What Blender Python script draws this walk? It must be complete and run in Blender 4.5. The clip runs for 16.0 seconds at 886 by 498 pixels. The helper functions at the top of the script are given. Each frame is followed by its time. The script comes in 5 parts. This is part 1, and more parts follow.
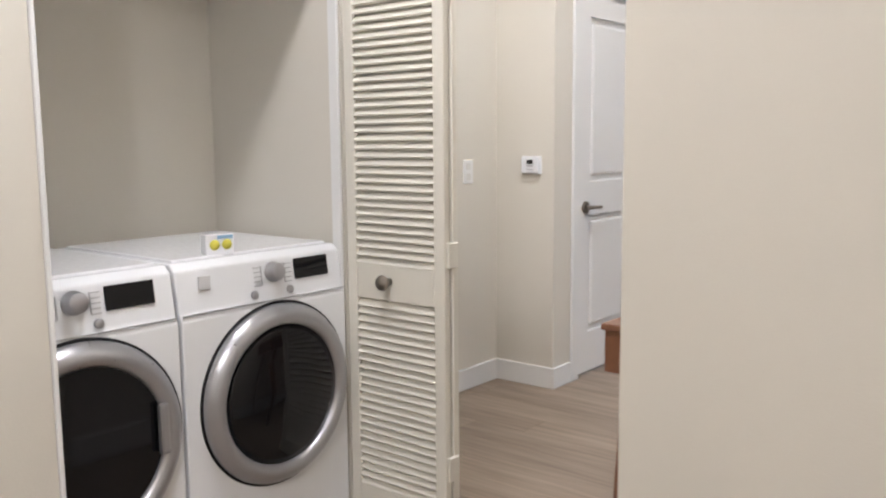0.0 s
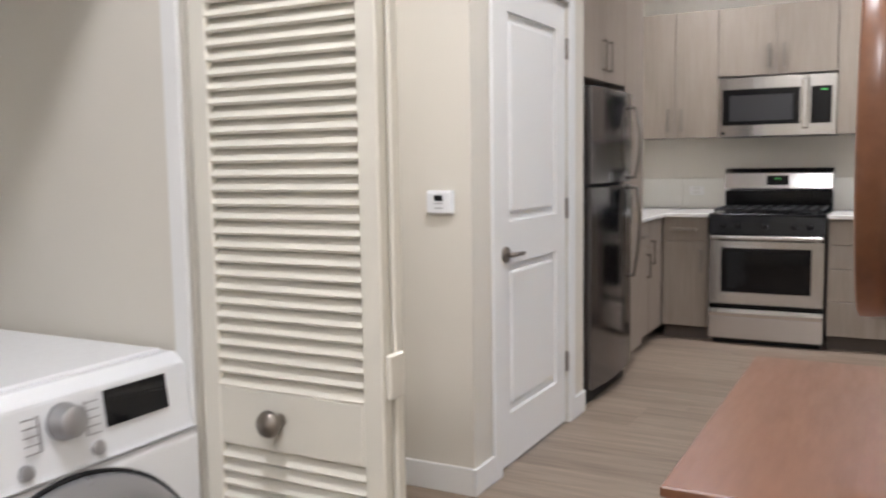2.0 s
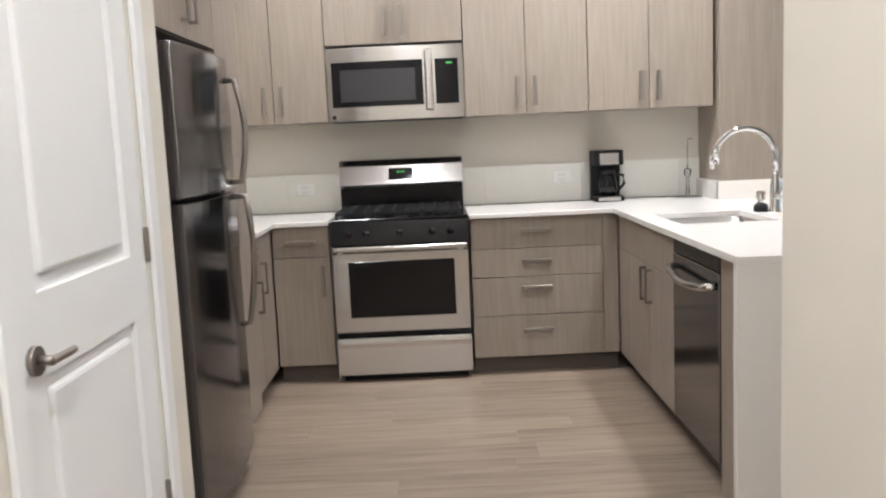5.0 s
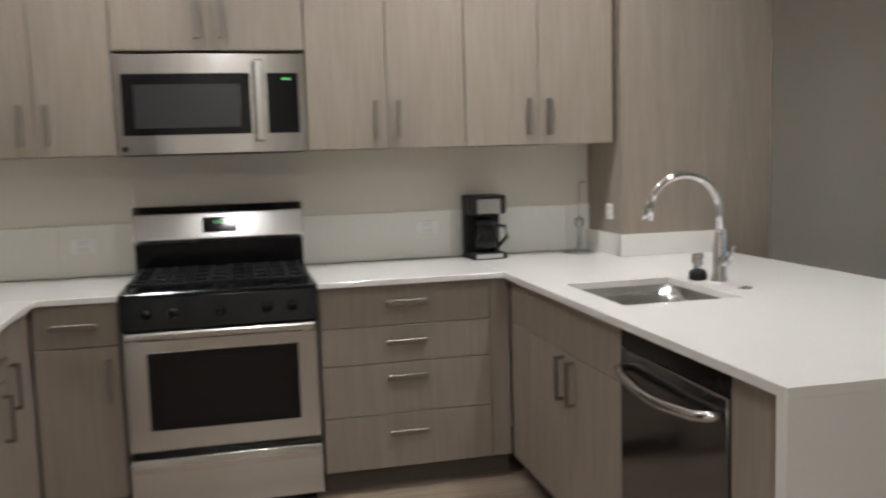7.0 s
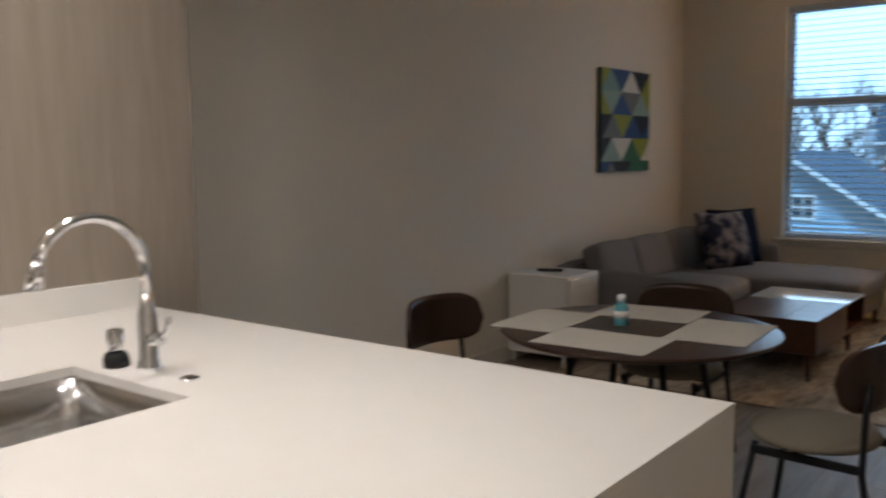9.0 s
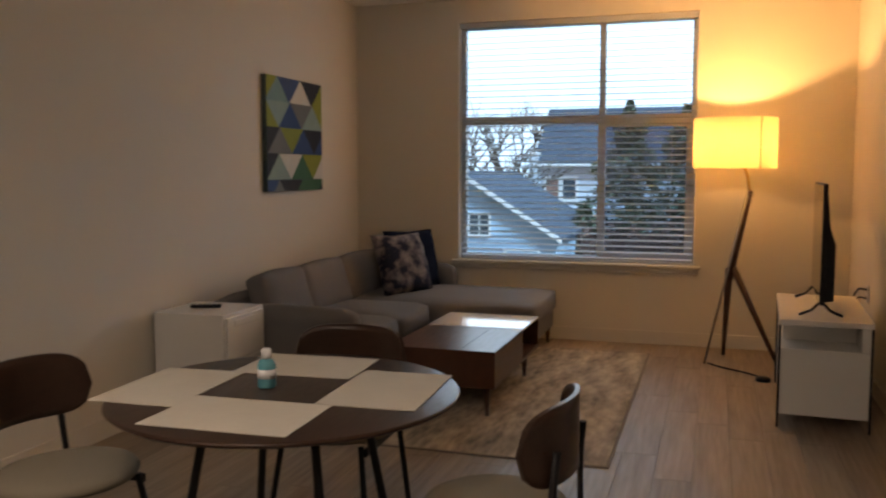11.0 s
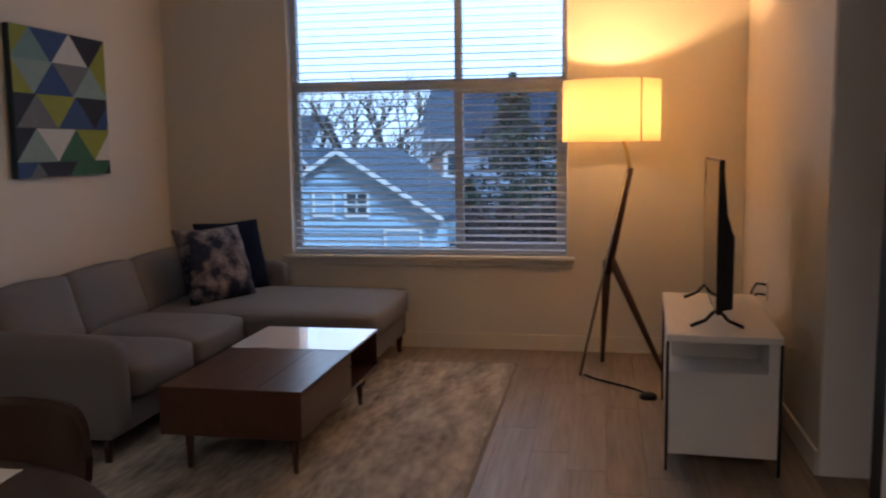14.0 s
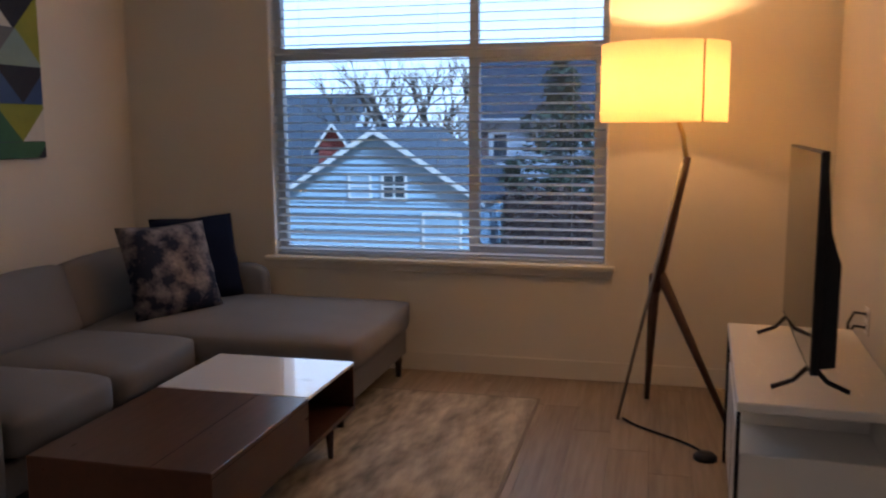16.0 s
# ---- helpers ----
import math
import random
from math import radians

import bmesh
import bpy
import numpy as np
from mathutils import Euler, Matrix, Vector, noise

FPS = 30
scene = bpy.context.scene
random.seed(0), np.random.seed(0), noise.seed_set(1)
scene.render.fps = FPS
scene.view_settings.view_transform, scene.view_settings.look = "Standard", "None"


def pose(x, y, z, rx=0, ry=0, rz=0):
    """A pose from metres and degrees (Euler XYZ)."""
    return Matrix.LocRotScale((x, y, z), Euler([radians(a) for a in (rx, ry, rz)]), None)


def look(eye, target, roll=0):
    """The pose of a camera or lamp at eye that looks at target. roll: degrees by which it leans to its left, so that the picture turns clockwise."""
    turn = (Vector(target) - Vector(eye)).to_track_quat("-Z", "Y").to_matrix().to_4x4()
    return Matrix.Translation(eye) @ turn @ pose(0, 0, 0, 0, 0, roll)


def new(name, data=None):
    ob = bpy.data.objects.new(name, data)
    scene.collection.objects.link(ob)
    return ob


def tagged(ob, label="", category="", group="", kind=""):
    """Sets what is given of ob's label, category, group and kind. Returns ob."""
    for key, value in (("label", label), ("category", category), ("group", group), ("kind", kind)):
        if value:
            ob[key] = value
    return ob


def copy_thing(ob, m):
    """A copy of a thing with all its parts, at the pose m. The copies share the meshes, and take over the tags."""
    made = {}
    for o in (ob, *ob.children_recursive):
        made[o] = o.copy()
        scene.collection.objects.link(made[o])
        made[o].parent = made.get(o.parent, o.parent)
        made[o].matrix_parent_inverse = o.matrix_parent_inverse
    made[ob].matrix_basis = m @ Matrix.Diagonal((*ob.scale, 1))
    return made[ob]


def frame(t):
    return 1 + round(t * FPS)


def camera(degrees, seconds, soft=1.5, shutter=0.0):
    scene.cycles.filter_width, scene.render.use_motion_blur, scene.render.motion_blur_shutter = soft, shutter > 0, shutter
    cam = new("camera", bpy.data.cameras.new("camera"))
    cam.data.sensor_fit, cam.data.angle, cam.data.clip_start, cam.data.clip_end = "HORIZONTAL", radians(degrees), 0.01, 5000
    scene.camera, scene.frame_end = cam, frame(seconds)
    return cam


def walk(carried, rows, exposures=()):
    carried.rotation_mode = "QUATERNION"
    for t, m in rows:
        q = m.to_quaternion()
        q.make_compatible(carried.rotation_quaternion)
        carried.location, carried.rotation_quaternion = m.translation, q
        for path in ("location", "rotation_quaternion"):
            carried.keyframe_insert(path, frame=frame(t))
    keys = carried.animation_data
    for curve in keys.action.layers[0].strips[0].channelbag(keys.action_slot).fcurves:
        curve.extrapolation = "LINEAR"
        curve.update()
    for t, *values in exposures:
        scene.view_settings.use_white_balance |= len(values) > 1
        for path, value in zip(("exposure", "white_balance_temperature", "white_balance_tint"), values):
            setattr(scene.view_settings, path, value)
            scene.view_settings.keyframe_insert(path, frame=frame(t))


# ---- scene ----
cam = camera(54.4, 16.0, soft=2.1, shutter=0.4)
PATH = [
    (0, (0.345, 0.074, 1.282), (-0.904, 1.616, 1.03), -0.5),
    (0.5, (0.087, 0.242, 1.284), (-1.156, 1.79, 1.046), -0.3),
    (1, (-0.129, 0.43, 1.287), (-1.264, 2.06, 1.057), -0.6),
    (1.5, (-0.31, 0.651, 1.3), (-1.415, 2.307, 1.1), -0.5),
    (2, (-0.505, 0.857, 1.3), (-1.442, 2.613, 1.101), -0.9),
    (2.5, (-0.659, 1.055, 1.319), (-1.326, 2.927, 1.098), -1.2),
    (3, (-0.776, 1.316, 1.305), (-1.37, 3.214, 1.097), -1.7),
    (3.5, (-0.9, 1.581, 1.316), (-1.408, 3.504, 1.102), -1.0),
    (4, (-0.993, 1.821, 1.336), (-1.206, 3.796, 1.109), -1.9),
    (4.2, (-1.016, 1.917, 1.316), (-1.163, 3.895, 1.056), -2.2),
    (6.3, (-1.206, 3.16, 1.416), (-1.051, 5.139, 1.175), -2.0),
    (6.5, (-1.216, 3.272, 1.424), (-1.026, 5.246, 1.165), -1.8),
    (7, (-1.226, 3.578, 1.41), (-0.772, 5.514, 1.198), -1.7),
    (7.5, (-1.16, 3.852, 1.392), (-0.351, 5.668, 1.165), -1.1),
    (8, (-1.03, 4.087, 1.413), (-0.04, 5.814, 1.211), -1.1),
    (8.5, (-0.911, 4.24, 1.466), (0.318, 5.795, 1.197), -0.4),
    (9, (-0.768, 4.486, 1.458), (0.803, 5.704, 1.243), -0.7),
    (9.5, (-0.627, 4.562, 1.46), (1.085, 5.564, 1.203), -0.8),
    (10, (-0.4, 4.61, 1.457), (1.376, 5.502, 1.238), -0.1),
    (12.3, (0.483, 4.704, 1.433), (2.444, 5.022, 1.203), -0.8),
    (12.5, (0.575, 4.686, 1.424), (2.531, 5.02, 1.173), -1.0),
    (13, (0.845, 4.69, 1.442), (2.816, 4.95, 1.219), -0.7),
    (13.5, (1.09, 4.668, 1.439), (3.061, 4.887, 1.174), -1.1),
    (14, (1.321, 4.607, 1.453), (3.274, 4.967, 1.218), -0.7),
    (14.5, (1.577, 4.577, 1.451), (3.502, 5.047, 1.186), -0.4),
    (15, (1.921, 4.585, 1.46), (3.873, 4.951, 1.225), -0.9),
    (15.5, (2.213, 4.589, 1.448), (4.162, 4.938, 1.165), -0.9),
    (16, (2.482, 4.582, 1.458), (4.405, 5.054, 1.178), -0.3),
]
EXPOSURES = [(0, 0.9, 6100, 12), (3.4, 1.0, 6000, 12), (4.1, 1.27, 6050, 11), (6.3, 0.97, 6200, 9), (7.1, 0.4, 6250, 8), (8.5, 0.2, 6350, 12), (9.0, 0.45, 6800, 13), (9.5, 0.6, 9200, 18), (10.2, 0.65, 9400, 20), (12.4, 0.5, 7100, 27), (16, 0.4, 7000, 27)]
walk(cam, [(t, look(eye, target, roll)) for t, eye, target, roll in PATH], EXPOSURES)

# ---- light ----
world = bpy.data.worlds.new("sky")
scene.world = world
world.use_nodes = True
wn = world.node_tree
sky = wn.nodes.new("ShaderNodeTexSky")
sky.sky_type = "NISHITA"
sky.sun_disc = False
sky.sun_elevation = radians(55)
sky.sun_rotation = radians(200)
sky.air_density, sky.dust_density = 1.0, 0.4
sky.ozone_density = 2.5
wn.links.new(sky.outputs[0], wn.nodes["Background"].inputs[0])
wn.nodes["Background"].inputs[1].default_value = 0.15


def lamp(name, kind, m, energy, colour, size=0.2, size_y=0):
    d = bpy.data.lights.new(name, kind)
    d.energy, d.color = energy, colour
    if kind == "AREA":
        d.shape = "RECTANGLE" if size_y else "DISK"
        d.size = size
        if size_y:
            d.size_y = size_y
    elif kind == "SUN":
        d.angle = size
    else:
        d.shadow_soft_size = size
    ob = new(name, d)
    ob.matrix_basis = m
    return ob


WARM, NEUTRAL = (1.0, 0.60, 0.25), (1.0, 0.965, 0.94)
lamp("sun", "SUN", look((0, 0, 0), (0.35, 0.5, -0.6)), 5.0, (0.29, 0.66, 1.0), radians(12))
DOWNLIGHTS = [(0.2, -0.6, 25), (-1.1, 1.3, 16), (-1.2, 2.9, 17), (-1.3, 4.6, 4), (-1.75, 6.75, 9), (-0.5, 6.75, 9), (0.35, 5.6, 9), (0.35, 6.7, 7.5)]
for x, y, w in DOWNLIGHTS:
    o = lamp("downlight_lamp", "AREA", pose(x, y, 2.93), w, NEUTRAL, 0.16)
    o.data.spread = radians(180 if y < 3 else 150)
lamp("window_daylight", "AREA", look((7.385, 5.85, 1.75), (0, 5.85, 1.3)), 7.5, (0.62, 0.8, 1.0), 2.0, 2.1)


# ---- materials ----
def mat(name, colour, rough=0.6, metal=0.0, vary=0.06, scale=6.0, grain=0.0, grain_scale=60.0, bump=0.05, stretch=(1, 1, 1), dark=None, coat=0.0, random_tone=0.0, emit=0.0, spec=0.5):
    """Principled surface with large stains, fine grain and relief; stretch squeezes the grain along an axis."""
    m = bpy.data.materials.new(name)
    m.use_nodes = True
    nt = m.node_tree
    N, L = nt.nodes, nt.links
    p = N["Principled BSDF"]
    tc = N.new("ShaderNodeTexCoord")
    mp = N.new("ShaderNodeMapping")
    mp.inputs["Scale"].default_value = stretch
    L.new(tc.outputs["Object"], mp.inputs["Vector"])
    big = N.new("ShaderNodeTexNoise")
    big.inputs["Scale"].default_value, big.inputs["Detail"].default_value = scale, 4
    fine = N.new("ShaderNodeTexNoise")
    fine.inputs["Scale"].default_value, fine.inputs["Detail"].default_value = grain_scale, 5
    source = mp.outputs[0]
    if random_tone:
        oi = N.new("ShaderNodeObjectInfo")
        add = N.new("ShaderNodeVectorMath")
        add.operation = "MULTIPLY_ADD"
        L.new(oi.outputs["Random"], add.inputs[0])
        add.inputs[1].default_value = (37, 23, 51)
        L.new(mp.outputs[0], add.inputs[2])
        source = add.outputs[0]
    L.new(source, big.inputs["Vector"]), L.new(source, fine.inputs["Vector"])
    d = dark or tuple(c * 0.55 for c in colour)
    mix = N.new("ShaderNodeMix")
    mix.data_type = "RGBA"
    mix.inputs[6].default_value, mix.inputs[7].default_value = (*colour, 1), (*d, 1)
    # amount of the darker tone: stains, grain and one tone a piece
    ma = N.new("ShaderNodeMath")
    ma.operation = "MULTIPLY_ADD"
    L.new(big.outputs[0], ma.inputs[0])
    ma.inputs[1].default_value, ma.inputs[2].default_value = vary * 2, -vary * 0.5
    mb = N.new("ShaderNodeMath")
    mb.operation = "MULTIPLY_ADD"
    L.new(fine.outputs[0], mb.inputs[0])
    mb.inputs[1].default_value = grain * 2
    L.new(ma.outputs[0], mb.inputs[2])
    last = mb
    if random_tone:
        mc = N.new("ShaderNodeMath")
        mc.operation = "MULTIPLY_ADD"
        L.new(oi.outputs["Random"], mc.inputs[0])
        mc.inputs[1].default_value = random_tone
        L.new(mb.outputs[0], mc.inputs[2])
        last = mc
    last.use_clamp = True
    L.new(last.outputs[0], mix.inputs[0])
    L.new(mix.outputs[2], p.inputs["Base Color"])
    rr = N.new("ShaderNodeMath")
    rr.operation = "MULTIPLY_ADD"
    L.new(fine.outputs[0], rr.inputs[0])
    rr.inputs[1].default_value, rr.inputs[2].default_value = 0.12, rough - 0.06
    L.new(rr.outputs[0], p.inputs["Roughness"])
    p.inputs["Metallic"].default_value = metal
    p.inputs["Coat Weight"].default_value = coat
    p.inputs["Specular IOR Level"].default_value = spec
    if bump:
        bp = N.new("ShaderNodeBump")
        bp.inputs["Strength"].default_value, bp.inputs["Distance"].default_value = bump, 0.004
        L.new(fine.outputs[0], bp.inputs["Height"])
        L.new(bp.outputs[0], p.inputs["Normal"])
    if emit:
        p.inputs["Emission Color"].default_value = (*colour, 1)
        p.inputs["Emission Strength"].default_value = emit
    return m


def glass(name, colour=(1, 1, 1), rough=0.0):
    m = bpy.data.materials.new(name)
    m.use_nodes = True
    N, L = m.node_tree.nodes, m.node_tree.links
    tr, gl, mx, fr = (N.new("ShaderNode" + k) for k in ("BsdfTransparent", "BsdfGlossy", "MixShader", "Fresnel"))
    tr.inputs[0].default_value = (*colour, 1)
    gl.inputs["Roughness"].default_value = rough
    fr.inputs[0].default_value = 1.45
    L.new(fr.outputs[0], mx.inputs[0]), L.new(tr.outputs[0], mx.inputs[1]), L.new(gl.outputs[0], mx.inputs[2])
    L.new(mx.outputs[0], N["Material Output"].inputs[0])
    return m


PAINT = mat("wall_paint", (0.67, 0.635, 0.565), 0.75, vary=0.04, scale=1.2, grain=0.02, grain_scale=180, bump=0.12)
CEIL = mat("ceiling_paint", (0.8, 0.78, 0.74), 0.85, vary=0.03, scale=1.5, grain_scale=150, bump=0.15)
TRIM = mat("white_trim", (0.78, 0.78, 0.77), 0.4, vary=0.03, scale=3, grain_scale=90, bump=0.02)
CREAM = mat("cream_paint", (0.72, 0.69, 0.61), 0.45, vary=0.04, scale=4, grain_scale=90, bump=0.02)
PLANK = mat("vinyl_plank", (0.40, 0.315, 0.235), 0.5, vary=0.35, scale=3.0, grain=0.36, grain_scale=9, stretch=(0.35, 5, 5), dark=(0.14, 0.105, 0.08), bump=0.06, random_tone=0.2)
SUB = mat("subfloor", (0.06, 0.05, 0.04), 0.9)
LAMV = mat("grey_brown_laminate", (0.37, 0.315, 0.265), 0.42, vary=0.2, scale=4, grain=0.34, grain_scale=14, stretch=(5, 5, 0.3), dark=(0.2, 0.165, 0.13), bump=0.04)
TOE = mat("toe_kick", (0.12, 0.1, 0.085), 0.6, grain=0.1)
QUARTZ = mat("white_quartz", (0.8, 0.78, 0.74), 0.16, vary=0.05, scale=8, grain=0.03, grain_scale=220, bump=0.0)
TILE = mat("white_glazed_tile", (0.76, 0.75, 0.70), 0.14, vary=0.04, scale=5, bump=0.01)
STEEL = mat("brushed_steel", (0.66, 0.65, 0.64), 0.18, 1.0, vary=0.05, scale=3, grain=0.06, grain_scale=40, stretch=(0.4, 0.4, 14), bump=0.0)
DSTEEL = mat("dark_steel", (0.2, 0.195, 0.205), 0.14, 1.0, vary=0.05, scale=3, grain=0.06, grain_scale=40, stretch=(14, 14, 0.4), bump=0.0)
CHROME = mat("chrome", (0.75, 0.75, 0.76), 0.08, 1.0, vary=0.01, bump=0.0)
NICKEL = mat("satin_nickel", (0.3, 0.27, 0.24), 0.45, 1.0, vary=0.03, bump=0.0)
BLACK = mat("black_enamel", (0.006, 0.006, 0.007), 0.16, vary=0.1, bump=0.0, spec=0.3)
BLACKM = mat("matt_black", (0.01, 0.01, 0.011), 0.5, vary=0.1, bump=0.05, spec=0.25)
BGLASS = mat("black_glass", (0.005, 0.005, 0.006), 0.06, vary=0.0, bump=0.0, spec=0.35)
APPL = mat("white_appliance", (0.78, 0.79, 0.81), 0.22, vary=0.02, scale=3, bump=0.01)
SILVER = mat("silver_plastic", (0.42, 0.42, 0.44), 0.3, 0.75, vary=0.03, bump=0.01)
WALNUT = mat("walnut", (0.085, 0.03, 0.014), 0.3, vary=0.25, scale=3, grain=0.25, grain_scale=9, stretch=(0.8, 5, 5), dark=(0.03, 0.011, 0.006), bump=0.04)
WALNUTY = mat("walnut_lengthwise", (0.23, 0.10, 0.05), 0.34, vary=0.25, scale=3, grain=0.25, grain_scale=9, stretch=(5, 0.8, 5), dark=(0.09, 0.035, 0.018), bump=0.04)
DWOOD = mat("dark_stained_wood", (0.05, 0.026, 0.017), 0.3, vary=0.2, scale=4, grain=0.25, grain_scale=16, stretch=(1, 4, 4), dark=(0.018, 0.01, 0.008), bump=0.04, spec=0.3)
SOFA = mat("grey_upholstery", (0.19, 0.18, 0.175), 0.92, vary=0.12, scale=5, grain=0.2, grain_scale=420, bump=0.5, spec=0.2)
SEATF = mat("beige_seat_fabric", (0.24, 0.21, 0.16), 0.9, vary=0.12, scale=6, grain=0.2, grain_scale=420, bump=0.4, spec=0.2)
NAVY = mat("navy_cotton", (0.008, 0.011, 0.026), 0.95, vary=0.2, scale=8, grain=0.2, grain_scale=300, bump=0.3, spec=0.1)
PRINT = mat("floral_print", (0.46, 0.40, 0.39), 0.9, vary=1.1, scale=9, grain=0.25, grain_scale=60, dark=(0.015, 0.018, 0.035), bump=0.2, spec=0.2)
RUG = mat("faded_rug", (0.70, 0.60, 0.48), 0.95, vary=0.55, scale=2.2, grain=0.3, grain_scale=9, stretch=(1, 3.6, 1), dark=(0.07, 0.075, 0.075), bump=0.5, spec=0.1)
LACQ = mat("white_lacquer", (0.74, 0.73, 0.70), 0.25, vary=0.03, scale=3, bump=0.0)
WGLASS = mat("white_gloss_top", (0.7, 0.7, 0.7), 0.05, vary=0.02, bump=0.0, coat=0.6)
PAPER = mat("off_white_woven_paper", (0.6, 0.57, 0.5), 0.85, vary=0.12, scale=9, grain=0.12, grain_scale=120, bump=0.25)
BLIND = mat("white_blind_slat", (0.75, 0.76, 0.78), 0.5, vary=0.03, bump=0.0)
# thin slats let some daylight through
blind_nodes, blind_links = BLIND.node_tree.nodes, BLIND.node_tree.links
thin, blind_mix = blind_nodes.new("ShaderNodeBsdfTranslucent"), blind_nodes.new("ShaderNodeMixShader")
thin.inputs[0].default_value = (0.62, 0.72, 0.8, 1)
blind_mix.inputs[0].default_value = 0.45
blind_links.new(blind_nodes["Principled BSDF"].outputs[0], blind_mix.inputs[1]), blind_links.new(thin.outputs[0], blind_mix.inputs[2])
blind_links.new(blind_mix.outputs[0], blind_nodes["Material Output"].inputs[0])
TVGLASS = mat("television_glass", (0.004, 0.004, 0.005), 0.07, vary=0.0, bump=0.0, spec=0.6)
VINYL = mat("white_window_vinyl", (0.74, 0.76, 0.8), 0.4, vary=0.03, bump=0.0)
PANE = glass("window_glass")
SCREEN = glass("insect_screen", (0.72, 0.75, 0.8), 0.6)
MIRROR = mat("mirror_glass", (0.85, 0.86, 0.86), 0.02, 1.0, vary=0.0, bump=0.0)


# ---- mesh helpers ----
def box(bm, lo, hi, bev=0.0, seg=1, m=None):
    """A box between two corners, with rounded edges if bev is given."""
    t = bmesh.new()
    bmesh.ops.create_cube(t, size=1)
    s = [max(h - l, 1e-5) for l, h in zip(lo, hi)]
    c = [(h + l) / 2 for l, h in zip(lo, hi)]
    bmesh.ops.transform(t, matrix=Matrix.LocRotScale(c, None, s), verts=t.verts)
    if bev:
        bmesh.ops.bevel(t, geom=t.edges[:], offset=min(bev, min(s) * 0.49), segments=seg, profile=0.6, affect="EDGES")
    return merge(bm, t, m)


def merge(bm, t, m=None, smooth=False):
    if m is not None:
        bmesh.ops.transform(t, matrix=m, verts=t.verts)
    if smooth:
        for f in t.faces:
            f.smooth = True
    me = bpy.data.meshes.new("tmp")
    t.to_mesh(me)
    t.free()
    bm.from_mesh(me)
    bpy.data.meshes.remove(me)
    return bm


def rod(bm, a, b, r0, r1=None, seg=16):
    """A round tapered bar from a to b."""
    a, b = Vector(a), Vector(b)
    t = bmesh.new()
    bmesh.ops.create_cone(t, cap_ends=True, segments=seg, radius1=r0, radius2=r0 if r1 is None else r1, depth=(b - a).length)
    for f in t.faces:
        f.smooth = len(f.verts) == 4
    q = (b - a).to_track_quat("Z", "Y").to_matrix().to_4x4()
    return merge(bm, t, Matrix.Translation((a + b) / 2) @ q)


def tube(bm, pts, r, seg=10):
    """A round bar bent along a line of points."""
    pts = [Vector(p) for p in pts]
    rings = []
    for i, p in enumerate(pts):
        d = (pts[min(i + 1, len(pts) - 1)] - pts[max(i - 1, 0)]).normalized()
        q = d.to_track_quat("Z", "Y").to_matrix()
        rings.append([bm.verts.new(p + q @ Vector((r * math.cos(2 * math.pi * k / seg), r * math.sin(2 * math.pi * k / seg), 0))) for k in range(seg)])
    for a, b in zip(rings, rings[1:]):
        for k in range(seg):
            bm.faces.new((a[k], a[(k + 1) % seg], b[(k + 1) % seg], b[k])).smooth = True
    bm.faces.new(rings[0][::-1]), bm.faces.new(rings[-1])
    return bm


def lathe(bm, profile, m, seg=32):
    """Turn a profile of (radius, height) pairs round the local z axis."""
    t = bmesh.new()
    rings = [[t.verts.new((r * math.cos(2 * math.pi * k / seg), r * math.sin(2 * math.pi * k / seg), z)) for k in range(seg)] for r, z in profile]
    for a, b in zip(rings, rings[1:]):
        for k in range(seg):
            t.faces.new((a[k], a[(k + 1) % seg], b[(k + 1) % seg], b[k])).smooth = True
    if profile[0][0] > 1e-4:
        t.faces.new(rings[0][::-1])
    if profile[-1][0] > 1e-4:
        t.faces.new(rings[-1])
    bmesh.ops.recalc_face_normals(t, faces=t.faces)
    return merge(bm, t, m)


def prism(bm, outline, axis, lo, hi, bev=0.0, m=None):
    """A flat outline in the two other axes, pushed from lo to hi along axis."""
    t = bmesh.new()
    place = {"x": lambda u, v, w: (w, u, v), "y": lambda u, v, w: (u, w, v), "z": lambda u, v, w: (u, v, w)}[axis]
    a = [t.verts.new(place(u, v, lo)) for u, v in outline]
    b = [t.verts.new(place(u, v, hi)) for u, v in outline]
    t.faces.new(a[::-1]), t.faces.new(b)
    n = len(a)
    for k in range(n):
        t.faces.new((a[k], a[(k + 1) % n], b[(k + 1) % n], b[k]))
    bmesh.ops.recalc_face_normals(t, faces=t.faces)
    if bev:
        bmesh.ops.bevel(t, geom=t.edges[:], offset=bev, segments=2, profile=0.6, affect="EDGES")
    return merge(bm, t, m)


